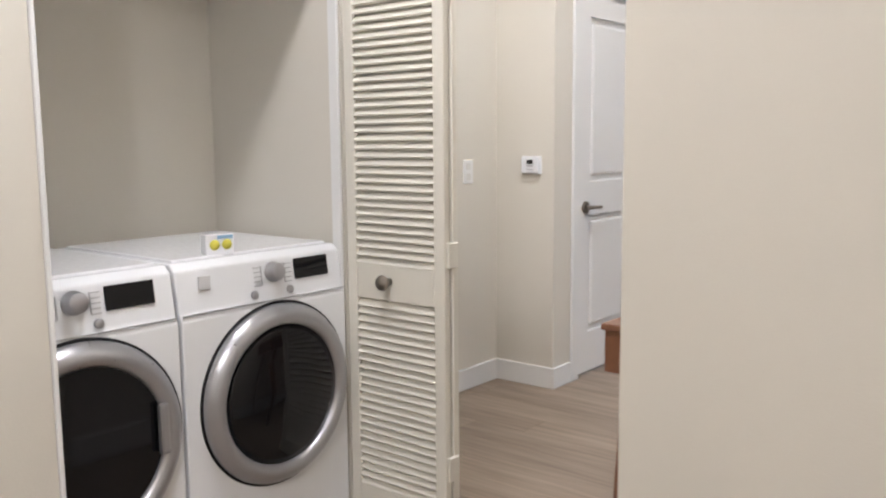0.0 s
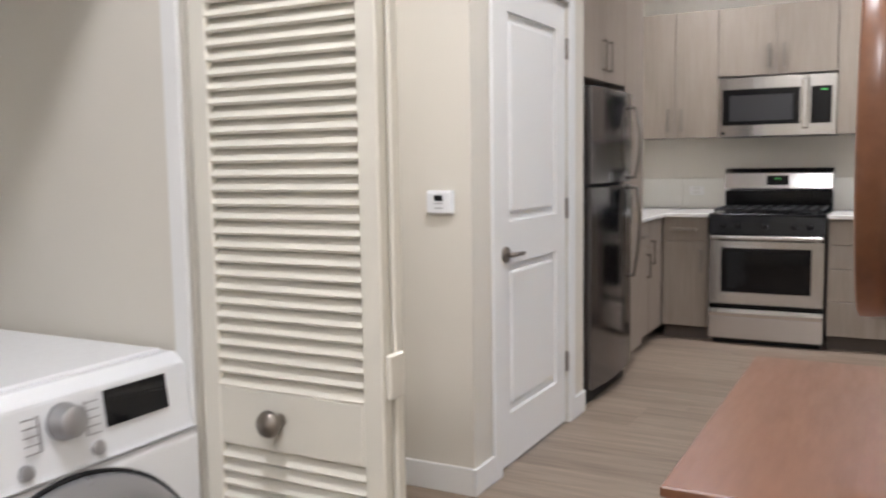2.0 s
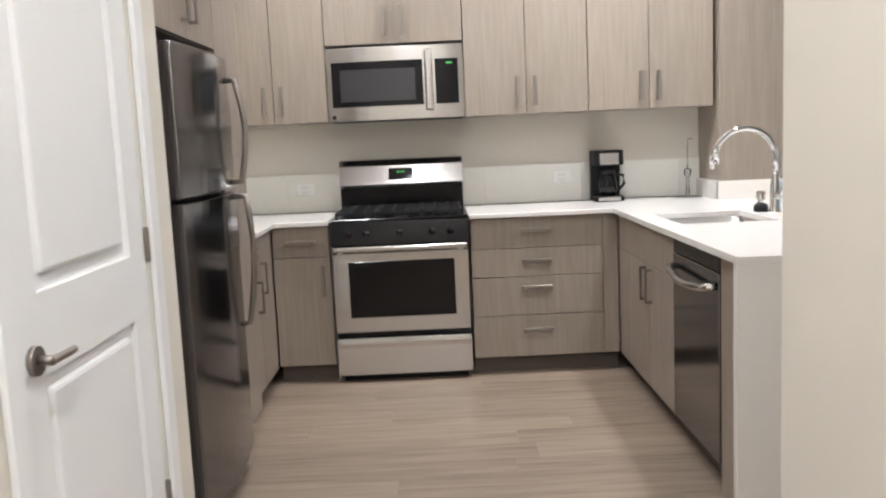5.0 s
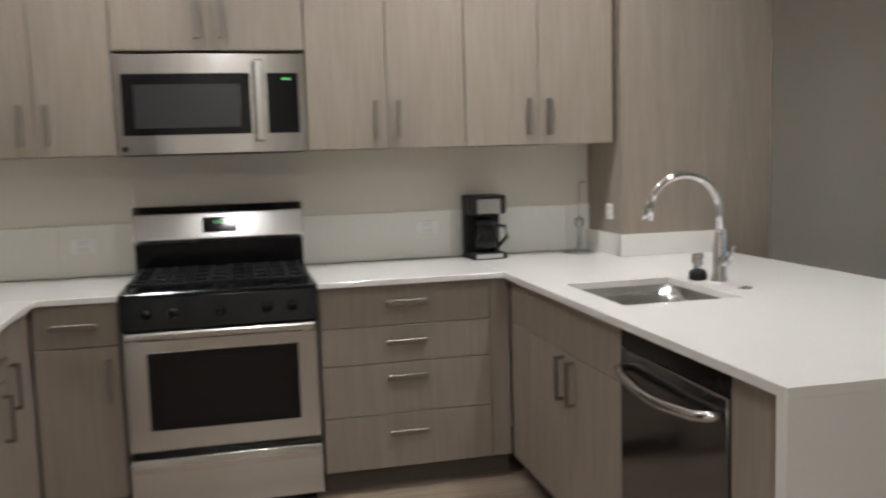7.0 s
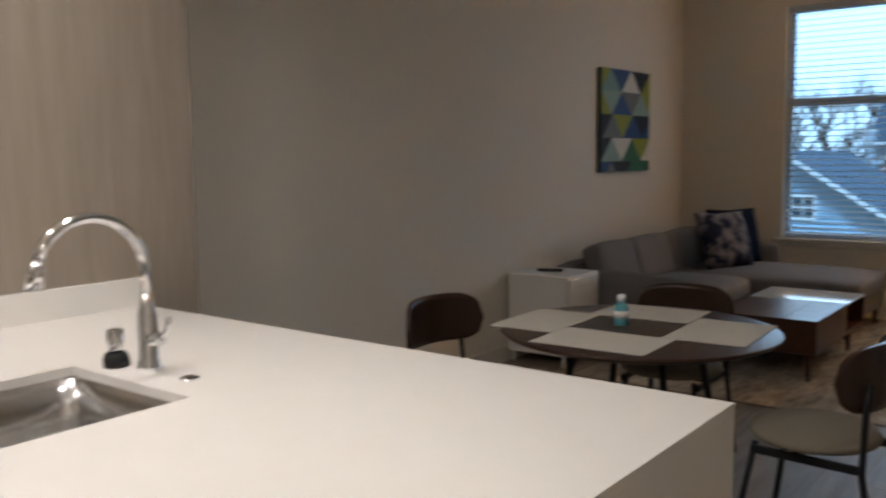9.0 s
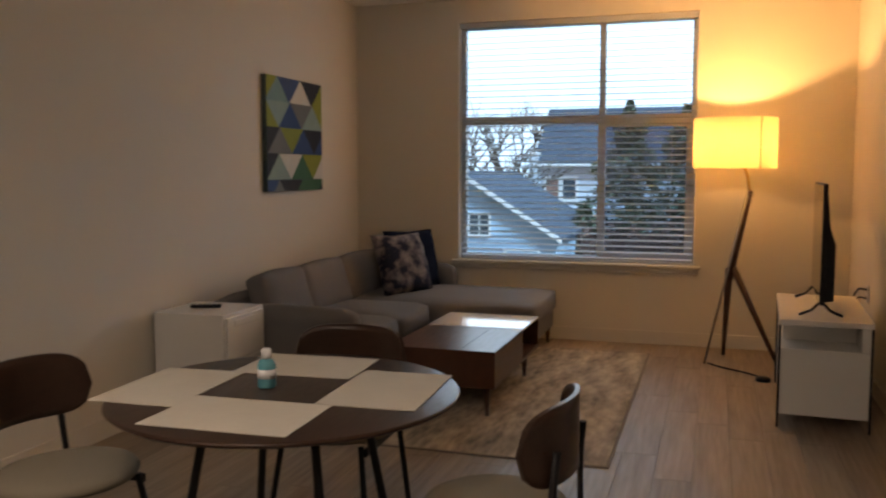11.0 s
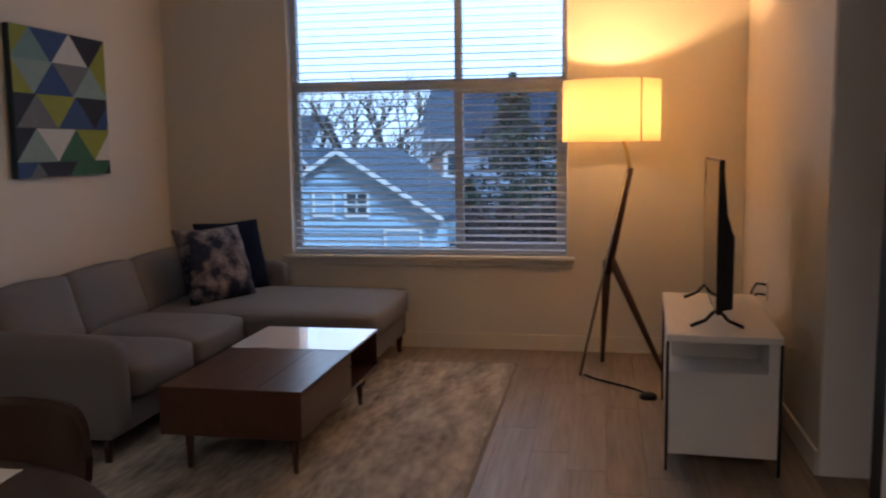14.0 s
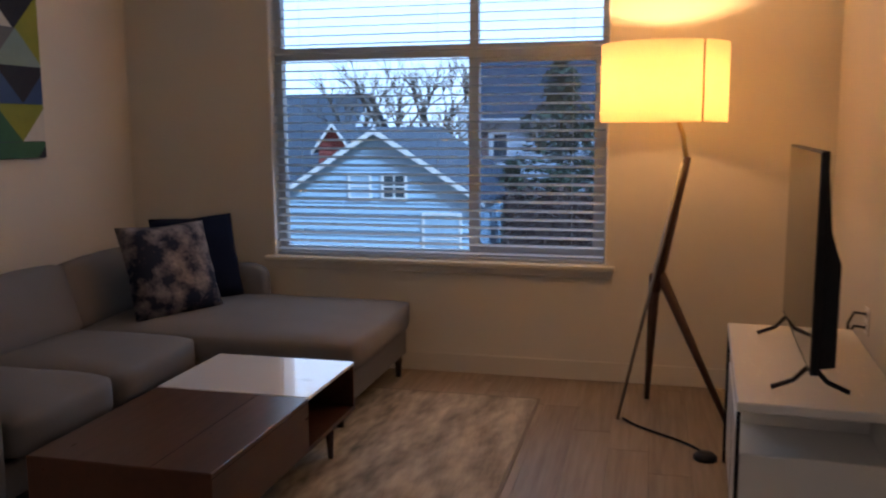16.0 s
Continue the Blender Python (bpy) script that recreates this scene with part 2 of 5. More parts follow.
def cushion(bm, lo, hi, puff=0.03, r=0.05, m=None):
    """A stuffed block: rounded edges, sides swollen towards their middle."""
    t = bmesh.new()
    bmesh.ops.create_cube(t, size=1)
    bmesh.ops.subdivide_edges(t, edges=t.edges[:], cuts=9, use_grid_fill=True)
    s = Vector([h - l for l, h in zip(lo, hi)])
    c = Vector([(h + l) / 2 for l, h in zip(lo, hi)])
    for v in t.verts:
        p = Vector((v.co.x * s.x, v.co.y * s.y, v.co.z * s.z))
        core = Vector([max(-abs(k) / 2 + r, min(abs(k) / 2 - r, q)) for k, q in zip(s, p)])
        d = p - core
        if d.length > 1e-6:
            p = core + d.normalized() * min(r, d.length) if d.length > r else p
        u = [v.co.x * 2, v.co.y * 2, v.co.z * 2]
        for k in range(3):
            o = [j for j in range(3) if j != k]
            if abs(u[k]) > 0.99:
                p[k] += math.copysign(puff * (1 - u[o[0]] ** 2) * (1 - u[o[1]] ** 2), u[k])
        p += noise.noise_vector((p + c) * 5) * 0.006
        v.co = p + c
    return merge(bm, t, m, True)


def origin_of(ob):
    m = Matrix()
    while ob:
        m = ob.matrix_basis @ m
        ob = ob.parent
    return m


def thing(name, x, y, z, label, category, group="", kind="", rz=0):
    ob = new(name)
    ob.matrix_basis = pose(x, y, z, 0, 0, rz)
    ob.empty_display_size = 0.1
    return tagged(ob, label, category, group, kind)


def part(name, bm, material, parent=None, label="", local=False):
    """Link bm as one mesh object under parent. bm is in world metres, or in the thing's own if local."""
    me = bpy.data.meshes.new(name)
    if parent and not local:
        bmesh.ops.transform(bm, matrix=origin_of(parent).inverted(), verts=bm.verts)
    bm.to_mesh(me)
    bm.free()
    me.materials.append(material)
    ob = new(name, me)
    ob.parent = parent
    return tagged(ob, label)


def setting(name, bm, material, label="", category=""):
    return tagged(part(name, bm, material), label, category, kind="structure")


def boxes(*rows):
    bm = bmesh.new()
    for r in rows:
        box(bm, *r)
    return bm


# ---- the large structure ----
XE, YN, YS, YK = 7.40, 7.84, 3.66, 7.76
HC = 2.95


def wall(name, label, *rows):
    return setting(name, boxes(*rows), PAINT, label, "wall")


wall("wall_closet_back", "beige painted wall at the back of the laundry closet", ((-2.55, 0.50, 0), (-2.42, 2.10, HC)))
wall("wall_closet_side", "beige painted side walls of the laundry closet", ((-2.55, 2.10, 0), (-1.72, 2.22, HC)), ((-2.55, 0.38, 0), (-1.76, 0.50, HC)))
wall("wall_closet_front", "beige painted wall round the laundry closet opening", ((-1.76, 0.38, 0), (-1.62, 1.03, HC)), ((-1.76, 1.03, 2.10), (-1.64, 2.10, HC)))
wall("wall_hall", "beige painted hall wall with a jog", ((-2.42, 2.22, 0), (-2.30, 3.79, HC)), ((-2.42, 3.79, 0), (-1.945, 3.91, HC)))
wall("wall_door", "beige painted wall round a closed white door", ((-2.065, 3.91, 0), (-1.945, 4.03, HC)), ((-2.065, 4.85, 0), (-1.945, 5.09, HC)), ((-2.065, 4.03, 2.05), (-1.945, 4.85, HC)), ((-2.65, 5.0, 0), (-2.065, 5.09, HC)))
wall("wall_kitchen_west", "beige painted wall behind the refrigerator", ((-2.77, 5.0, 0), (-2.65, YK + 0.12, HC)))
wall("wall_kitchen_north", "beige painted wall behind the range", ((-2.65, YK, 0), (0.9, YK + 0.12, HC)))
wall("wall_living_north", "beige painted living room wall with a canvas", ((0.9, YN, 0), (XE, YN + 0.14, HC)))
WY0, WY1, WZ0, WZ1 = 4.835, 6.875, 0.675, 2.75
wall("wall_window", "beige painted wall round a wide window", ((XE, 3.5, -0.3), (XE + 0.2, WY0, HC)), ((XE, WY1, -0.3), (XE + 0.2, YN + 0.14, HC)), ((XE, WY0, -0.3), (XE + 0.2, WY1, WZ0)), ((XE, WY0, WZ1), (XE + 0.2, WY1, HC)))
DX0, DX1 = 4.36, 5.20
wall("wall_living_south", "beige painted living room wall with a doorway", ((-0.35, 3.50, 0), (DX0, YS, HC)), ((DX1, 3.36, 0), (XE, YS, HC)), ((DX0, 3.50, 2.75), (DX1, YS, HC)))
wall("wall_hall_east", "beige painted hall wall ending in a corner", ((-0.485, 1.69, 0), (-0.35, 3.90, HC)), ((-0.35, 1.69, 0), (1.4, 1.83, HC)))
wall("wall_entry", "beige painted entry wall", ((1.4, -1.3, 0), (1.52, 1.83, HC)), ((-1.76, -1.42, 0), (1.52, -1.3, HC)), ((-1.76, -1.3, 0), (-1.64, 0.38, HC)))
wall("wall_bedroom", "beige painted wall beyond the doorway", ((3.8, 2.2, 0), (3.92, 3.5, HC)), ((6.2, 2.2, 0), (6.32, 3.36, HC)), ((3.8, 2.08, 0), (6.32, 2.2, HC)))
setting("ceiling", boxes(((-2.9, -1.5, HC), (XE + 0.2, YN + 0.2, HC + 0.15))), CEIL, "white painted ceiling", "ceiling")


# ---- trim, doors, windows ----
def trim(name, label, *rows, bev=0.003):
    bm = bmesh.new()
    for lo, hi in rows:
        box(bm, lo, hi, bev)
    return setting(name, bm, TRIM, label, "trim")


BH = 0.11
trim("baseboard_hall", "white painted baseboard", ((-2.30, 2.23, 0), (-2.285, 3.775, BH)), ((-2.298, 3.775, 0), (-1.945, 3.789, BH)), ((-1.944, 3.775, 0), (-1.93, 3.955, BH)), ((-1.944, 4.925, 0), (-1.93, 5.088, BH)))
trim("baseboard_hall_east", "white painted baseboard behind the console", ((-0.5, 1.70, 0), (-0.486, 3.90, BH)), ((-0.5, 3.901, 0), (-0.35, 3.915, BH)))
setting("baseboard_living", boxes(((-0.34, YS + 0.001, 0), (DX0 - 0.02, YS + 0.015, BH)), ((DX1, YS + 0.001, 0), (XE - 0.002, YS + 0.015, BH)), ((XE - 0.015, YS + 0.02, 0), (XE - 0.001, YN - 0.016, BH)), ((1.35, YN - 0.015, 0), (XE - 0.02, YN - 0.001, BH))), PAINT, "beige painted baseboard", "baseboard")
trim("door_casing", "white painted door casing", ((-1.944, 3.955, 0), (-1.928, 4.025, 2.12)), ((-1.944, 4.852, 0), (-1.928, 4.922, 2.12)), ((-1.944, 4.026, 2.048), (-1.928, 4.851, 2.12)))
trim("closet_casing", "cream painted closet jamb", ((-1.765, 1.031, 0), (-1.615, 1.045, 2.1)), ((-1.765, 2.085, 0), (-1.722, 2.097, 2.1)))

# panelled hall door
door = setting("door_1", bmesh.new(), TRIM, "closed white two-panel interior door with lever handle", "door")
door.matrix_basis = pose(-1.99, 4.04, 0.012)
bm = bmesh.new()
W, H = 0.80, 2.03
for lo, hi in (((0, 0), (0.12, H)), ((W - 0.12, 0), (W, H)), ((0.12, 0), (W - 0.12, 0.22)), ((0.12, H - 0.13), (W - 0.12, H)), ((0.12, 0.86), (W - 0.12, 1.04))):
    box(bm, (0, lo[0], lo[1]), (0.038, hi[0], hi[1]))
part("door_frame", bm, TRIM, door, local=True)
for z0, z1 in ((0.22, 0.86), (1.04, H - 0.13)):
    bm = bmesh.new()
    box(bm, (0.006, 0.12, z0), (0.022, W - 0.12, z1))
    box(bm, (0.01, 0.155, z0 + 0.035), (0.036, W - 0.155, z1 - 0.035), 0.012, 2)
    part("door_panel", bm, TRIM, door, local=True)
bm = bmesh.new()
rod(bm, (0.038, 0.075, 0.905), (0.05, 0.075, 0.905), 0.032)
rod(bm, (0.05, 0.075, 0.905), (0.082, 0.075, 0.905), 0.011)
tube(bm, [(0.08, 0.07, 0.905), (0.083, 0.10, 0.906), (0.082, 0.14, 0.904), (0.076, 0.185, 0.902)], 0.009)
part("door_handle", bm, NICKEL, door, "satin nickel lever handle", local=True)
for z in (0.30, 1.06, 1.82):
    part("hinge", boxes(((0.036, W - 0.004, z - 0.05), (0.052, W + 0.012, z + 0.05), 0.004)), NICKEL, door, "nickel hinge", local=True)

# doorway beyond the living room
trim("doorway_jamb", "grey painted wall end lining a doorway", ((DX1 - 0.012, 3.36, 0), (DX1 - 0.001, YS - 0.004, 2.74)), ((DX0 + 0.001, 3.50, 0), (DX0 + 0.012, YS - 0.07, 2.74)))
bm = boxes(((DX0 + 0.002, 3.60, 0.01), (DX0 + 0.14, 3.655, 2.74)))
dd = setting("door_2", bm, BLACKM, "dark edge of a door folded back in a doorway", "door")
for z in (0.35, 1.25, 1.45, 1.95):
    part("hinge", boxes(((DX0 + 0.14, 3.61, z - 0.03), (DX0 + 0.148, 3.652, z + 0.03), 0.003)), CHROME, dd, "bright hinge")

for k in range(52):
    part("slat", boxes(((DX0 + 0.14, 3.612, 0.12 + 0.05 * k), (DX0 + 0.146, 3.645, 0.135 + 0.05 * k))), CREAM, dd)

# ---- window with blind ----
win = setting("window_1", boxes(((XE + 0.1, WY0, WZ0 - 0.02), (XE + 0.199, WY1, WZ0))), VINYL, "wide white vinyl window with open blind", "window")
FX0, FX1 = XE + 0.09, XE + 0.15
RZ, MY = 1.90, 5.62
bm = boxes(((FX0, WY0, WZ0), (FX1, WY0 + 0.05, WZ1)), ((FX0, WY1 - 0.05, WZ0), (FX1, WY1, WZ1)), ((FX0, WY0 + 0.05, WZ1 - 0.05), (FX1, WY1 - 0.05, WZ1)), ((FX0, WY0 + 0.05, WZ0), (FX1, WY1 - 0.05, WZ0 + 0.05)), ((FX0 - 0.01, WY0 + 0.05, RZ - 0.035), (FX1, WY1 - 0.05, RZ + 0.035)))
part("window_frame", bm, VINYL, win)
part("mullion", boxes(((FX0, MY - 0.03, WZ0 + 0.05), (FX1, MY + 0.03, RZ - 0.035))), VINYL, win)
part("mullion", boxes(((FX0, MY - 0.025, RZ + 0.035), (FX1, MY + 0.025, WZ1 - 0.05))), VINYL, win)
bm = boxes(((FX0 + 0.012, WY0 + 0.05, WZ0 + 0.05), (FX1 - 0.01, WY0 + 0.085, RZ - 0.035)), ((FX0 + 0.012, WY0 + 0.085, WZ0 + 0.05), (FX1 - 0.01, MY - 0.03, WZ0 + 0.085)), ((FX0 + 0.012, WY0 + 0.085, RZ - 0.07), (FX1 - 0.01, MY - 0.03, RZ - 0.035)))
part("sash_frame", bm, VINYL, win)
for y0, y1, z0, z1 in ((WY0 + 0.05, MY - 0.03, WZ0 + 0.05, RZ - 0.035), (MY + 0.03, WY1 - 0.05, WZ0 + 0.05, RZ - 0.035), (WY0 + 0.05, MY - 0.025, RZ + 0.035, WZ1 - 0.05), (MY + 0.025, WY1 - 0.05, RZ + 0.035, WZ1 - 0.05)):
    p = part("pane", boxes(((FX0 + 0.025, y0, z0), (FX0 + 0.03, y1, z1))), PANE, win)
    p.visible_shadow = False
sc = part("insect_screen", boxes(((FX1 - 0.004, WY0 + 0.05, WZ0 + 0.05), (FX1 - 0.002, MY - 0.03, RZ - 0.035))), SCREEN, win, "grey insect screen")
sc.visible_shadow = False
bm = bmesh.new()
box(bm, (XE - 0.045, WY0 - 0.05, WZ0 - 0.03), (XE + 0.09, WY1 + 0.05, WZ0 - 0.001), 0.006)
box(bm, (XE - 0.018, WY0 - 0.03, WZ0 - 0.075), (XE - 0.001, WY1 + 0.03, WZ0 - 0.031), 0.004)
setting("window_sill", bm, PAINT, "beige painted sill board under the window", "sill")
trim("window_lining", "white lining of the window reveal", ((XE, WY0 - 0.001, WZ0), (XE + 0.089, WY0 + 0.012, WZ1)), ((XE, WY1 - 0.012, WZ0), (XE + 0.089, WY1 + 0.001, WZ1)))

blind = thing("window_blind", XE + 0.045, (WY0 + WY1) / 2, WZ0, "lowered white slatted blind with open slats at the window", "blind")
slat = bmesh.new()
prism(slat, [(-0.025, -0.0006), (0, 0.0012), (0.025, -0.0006), (0.025, 0.0006), (0, 0.0024), (-0.025, 0.0006)], "y", WY0 + 0.02 - (WY0 + WY1) / 2, WY1 - 0.02 - (WY0 + WY1) / 2)
first = part("slat", slat, BLIND, blind, local=True)
first.matrix_basis = pose(0, 0, 0.04, 0, -12, 0)
for k in range(1, 39):
    o = new("slat", first.data)
    o.parent = blind
    o.matrix_basis = pose(0, 0, 0.04 + 0.0515 * k, 0, -12 + random.uniform(-1, 1), random.uniform(-0.05, 0.05))
part("bottom_rail", boxes(((XE + 0.022, WY0 + 0.02, WZ0 + 0.002), (XE + 0.068, WY1 - 0.02, WZ0 + 0.02), 0.004)), BLIND, blind)
part("head_rail", boxes(((XE + 0.015, WY0 + 0.015, WZ1 - 0.05), (XE + 0.075, WY1 - 0.015, WZ1 - 0.001), 0.004)), BLIND, blind)
for y in (WY0 + 0.2, MY + 0.2, WY1 - 0.2):
    part("cord", rod(bmesh.new(), (XE + 0.02, y, WZ0 + 0.02), (XE + 0.02, y, WZ1 - 0.05), 0.0012, seg=6), BLIND, blind)

# ---- outside ----
SIDING = mat("blue_grey_siding", (0.32, 0.50, 0.66), 0.7, vary=0.1, scale=0.8, grain_scale=20, bump=0.1)
ROOF = mat("dark_shingle", (0.055, 0.085, 0.125), 0.9, vary=0.2, scale=2, grain=0.2, grain_scale=14, bump=0.3)
WTRIM = mat("white_house_trim", (0.75, 0.77, 0.8), 0.6, vary=0.04)
HGLASS = mat("dark_house_glass", (0.05, 0.07, 0.09), 0.1, vary=0.1)
GRASS = mat("dull_grass", (0.06, 0.075, 0.03), 0.95, vary=0.3, scale=0.5, grain=0.3, grain_scale=5)
BARK = mat("grey_bark", (0.12, 0.1, 0.085), 0.9, vary=0.2, grain=0.2)
LEAF = mat("evergreen_leaf", (0.10, 0.14, 0.09), 0.8, vary=0.4, scale=2, grain=0.3, grain_scale=9, bump=0)
REDW = mat("red_siding", (0.30, 0.06, 0.05), 0.7)
GZ = -3.6
bm = bmesh.new()
bmesh.ops.create_grid(bm, x_segments=4, y_segments=4, size=900)
bmesh.ops.transform(bm, matrix=Matrix.Translation((0, 0, GZ)), verts=bm.verts)
setting("ground", bm, GRASS, "dull winter grass around the houses", "ground")


def gable_house(label, x0, x1, yc, half, eave, peak, wallmat=SIDING, trimw=0.04, openings=()):
    """A house whose gable faces -x, with lapped siding, eaves boards and framed windows."""
    h = thing("house", (x0 + x1) / 2, yc, GZ, label, "house", "neighbouring houses")
    bm = bmesh.new()
    prism(bm, [(yc - half, GZ), (yc + half, GZ), (yc + half, eave), (yc, peak), (yc - half, eave)], "x", x0, x1)
    body = part("wall", bm, wallmat, h)
    bm = bmesh.new()
    z = GZ + 0.2
    while z < peak - 0.25:
        w = half if z < eave else half * (peak - z) / (peak - eave)
        prism(bm, [(-0.035, z), (0.0, z + 0.14), (0.001, z + 0.14), (0.001, z)], "y", yc - w + 0.02, yc + w - 0.02, m=Matrix.Translation((x0, 0, 0)))
        z += 0.145
    tagged(part("siding", bm, wallmat, body), kind="stuff")
    k = (peak - eave) / half
    for s in (-1, 1):
        o = 0.18
        bm = bmesh.new()
        prism(bm, [(yc, peak + 0.02), (yc + s * (half + o), eave - o * k + 0.02), (yc + s * (half + o), eave - o * k + 0.12), (yc, peak + 0.12)], "x", x0 - 0.25, x1 + 0.25)
        r = part("roof", bm, ROOF, h)
        bm = bmesh.new()
        prism(bm, [(yc, peak - trimw * 0.7), (yc + s * (half + o), eave - o * k - trimw * 0.7), (yc + s * (half + o), eave - o * k + 0.1), (yc, peak + 0.1)], "x", x0 - 0.28, x0 - 0.22)
        part("barge_board", bm, WTRIM, r)
    for y0, y1, z0, z1, cross in openings:
        bm = boxes(((x0 - 0.07, y0 - 0.07, z0 - 0.07), (x0 - 0.03, y0, z1 + 0.07)), ((x0 - 0.07, y1, z0 - 0.07), (x0 - 0.03, y1 + 0.07, z1 + 0.07)), ((x0 - 0.07, y0, z1), (x0 - 0.03, y1, z1 + 0.07)), ((x0 - 0.07, y0, z0 - 0.07), (x0 - 0.03, y1, z0)))
        if cross:
            box(bm, (x0 - 0.06, (y0 + y1) / 2 - 0.02, z0), (x0 - 0.03, (y0 + y1) / 2 + 0.02, z1))
        box(bm, (x0 - 0.06, y0, (z0 + z1) / 2 - 0.02), (x0 - 0.03, y1, (z0 + z1) / 2 + 0.02))
        w = part("window", bm, WTRIM, h)
        part("pane", boxes(((x0 - 0.05, y0, z0), (x0 - 0.036, y1, z1))), HGLASS if cross else SIDING, w)
    return h


gable_house("blue-grey sided house with white barge boards, dark roof", 24, 30.6, 11.63, 2.73, -0.39, 1.35, trimw=0.07, openings=((11.84, 12.35, -0.35, 0.21, False), (10.87, 11.43, -0.35, 0.21, True), (9.42, 10.34, -2.03, -0.8, False)))


def eave_house(label, x0, x1, y0, y1, eave, ridge, wallmat, openings=()):
    """A house whose roof slopes down towards -x, with framed windows under the eaves."""
    h = thing("house", (x0 + x1) / 2, (y0 + y1) / 2, GZ, label, "house", "neighbouring houses")
    xm = (x0 + x1) / 2
    bm = bmesh.new()
    prism(bm, [(x0, GZ), (x1, GZ), (x1, eave), (xm, ridge), (x0, eave)], "y", y0, y1)
    body = part("wall", bm, wallmat, h)
    bm = bmesh.new()
    z = GZ + 0.2
    while z < eave - 0.2:
        prism(bm, [(-0.035, z), (0.0, z + 0.17), (0.001, z + 0.17), (0.001, z)], "y", y0 + 0.02, y1 - 0.02, m=Matrix.Translation((x0, 0, 0)))
        z += 0.18
    tagged(part("siding", bm, wallmat, body), kind="stuff")
    k = (ridge - eave) / (xm - x0)
    for s in (-1, 1):
        a = x0 if s < 0 else x1
        bm = bmesh.new()
        prism(bm, [(xm, ridge + 0.02), (a + s * 0.3, eave - 0.3 * k + 0.02), (a + s * 0.3, eave - 0.3 * k + 0.14), (xm, ridge + 0.14)], "y", y0 - 0.25, y1 + 0.25)
        r = part("roof", bm, ROOF, h)
        part("gutter", boxes(((a + s * 0.36 - 0.05, y0 - 0.25, eave - 0.3 * k - 0.02), (a + s * 0.36 + 0.05, y1 + 0.25, eave - 0.3 * k + 0.1), 0.02)), WTRIM, r)
    for ya, yb, za, zb in openings:
        ym = (ya + yb) / 2
        bm = boxes(((x0 - 0.1, ya - 0.12, za - 0.12), (x0 - 0.03, ya, zb + 0.12)), ((x0 - 0.1, yb, za - 0.12), (x0 - 0.03, yb + 0.12, zb + 0.12)), ((x0 - 0.1, ya, zb), (x0 - 0.03, yb, zb + 0.12)), ((x0 - 0.1, ya, za - 0.12), (x0 - 0.03, yb, za)), ((x0 - 0.1, ym - 0.1, za), (x0 - 0.03, ym + 0.1, zb)))
        w = part("window", bm, WTRIM, h)
        part("pane", boxes(((x0 - 0.06, ya, za), (x0 - 0.036, ym - 0.1, zb))), HGLASS, w)
        part("pane", boxes(((x0 - 0.06, ym + 0.1, za), (x0 - 0.036, yb, zb))), mat("drawn_brown_curtain", (0.3, 0.16, 0.13), 0.8), w)
    return h


PALE = mat("pale_siding", (0.55, 0.64, 0.74), 0.7, vary=0.1, scale=0.8, grain_scale=20, bump=0.1)
h2 = eave_house("pale sided house with a broad dark roof", 38, 45, 4.5, 12.15, 1.9, 4.3, PALE, ((10.55, 11.85, 0.25, 1.15),))
ch = part("chimney", boxes(((37.6, 12.2, GZ), (38.2, 12.55, 2.2))), PALE, h2)
part("chimney_cap", boxes(((37.55, 12.15, 2.2), (38.25, 12.6, 2.3), 0.02)), WTRIM, ch)
eave_house("dark-roofed house behind the blue-grey one", 33, 39, 15.6, 23, -1.0, 1.35, SIDING)
gable_house("small red gabled dormer house with white barge boards", 32.4, 34, 16.0, 0.62, 0.75, 1.55, REDW, trimw=0.07)
eave_house("distant house with a dark roof", 46, 52, 20.3, 27, 1.4, 3.2, PALE)


def bare_tree(x, y, h, seed):
    rng = random.Random(seed)
    t = thing("bare_tree", x, y, GZ, "leafless grey winter tree with fine branches", "tree", "bare trees behind the houses")
    bm = bmesh.new()
    rod(bm, (x, y, GZ), (x, y, GZ + h * 0.45), 0.2, 0.13, 8)
    part("trunk", bm, BARK, t)
    bm = bmesh.new()

    def grow(p, d, l, r, n):
        q = p + d * l
        rod(bm, p, q, r, r * 0.6, 5)
        if n:
            for k in range(3):
                e = (d + Vector((rng.uniform(-0.6, 0.6), rng.uniform(-0.8, 0.8), rng.uniform(-0.1, 0.5)))).normalized()
                grow(p + d * l * rng.uniform(0.55, 1), e, l * rng.uniform(0.6, 0.8), r * 0.55, n - 1)

    for k in range(5):
        a = k * 1.26
        grow(Vector((x, y, GZ + h * 0.42)), Vector((0.5 * math.cos(a), 0.6 * math.sin(a), 0.8)).normalized(), h * 0.22, 0.09, 3)
    part("limbs", bm, BARK, t)


bare_tree(41, 16.4, 9.6, 3)
bare_tree(43, 14.6, 9.8, 5)
bare_tree(42, 18.4, 8.8, 8)
bare_tree(36, 12.9, 7.0, 21)


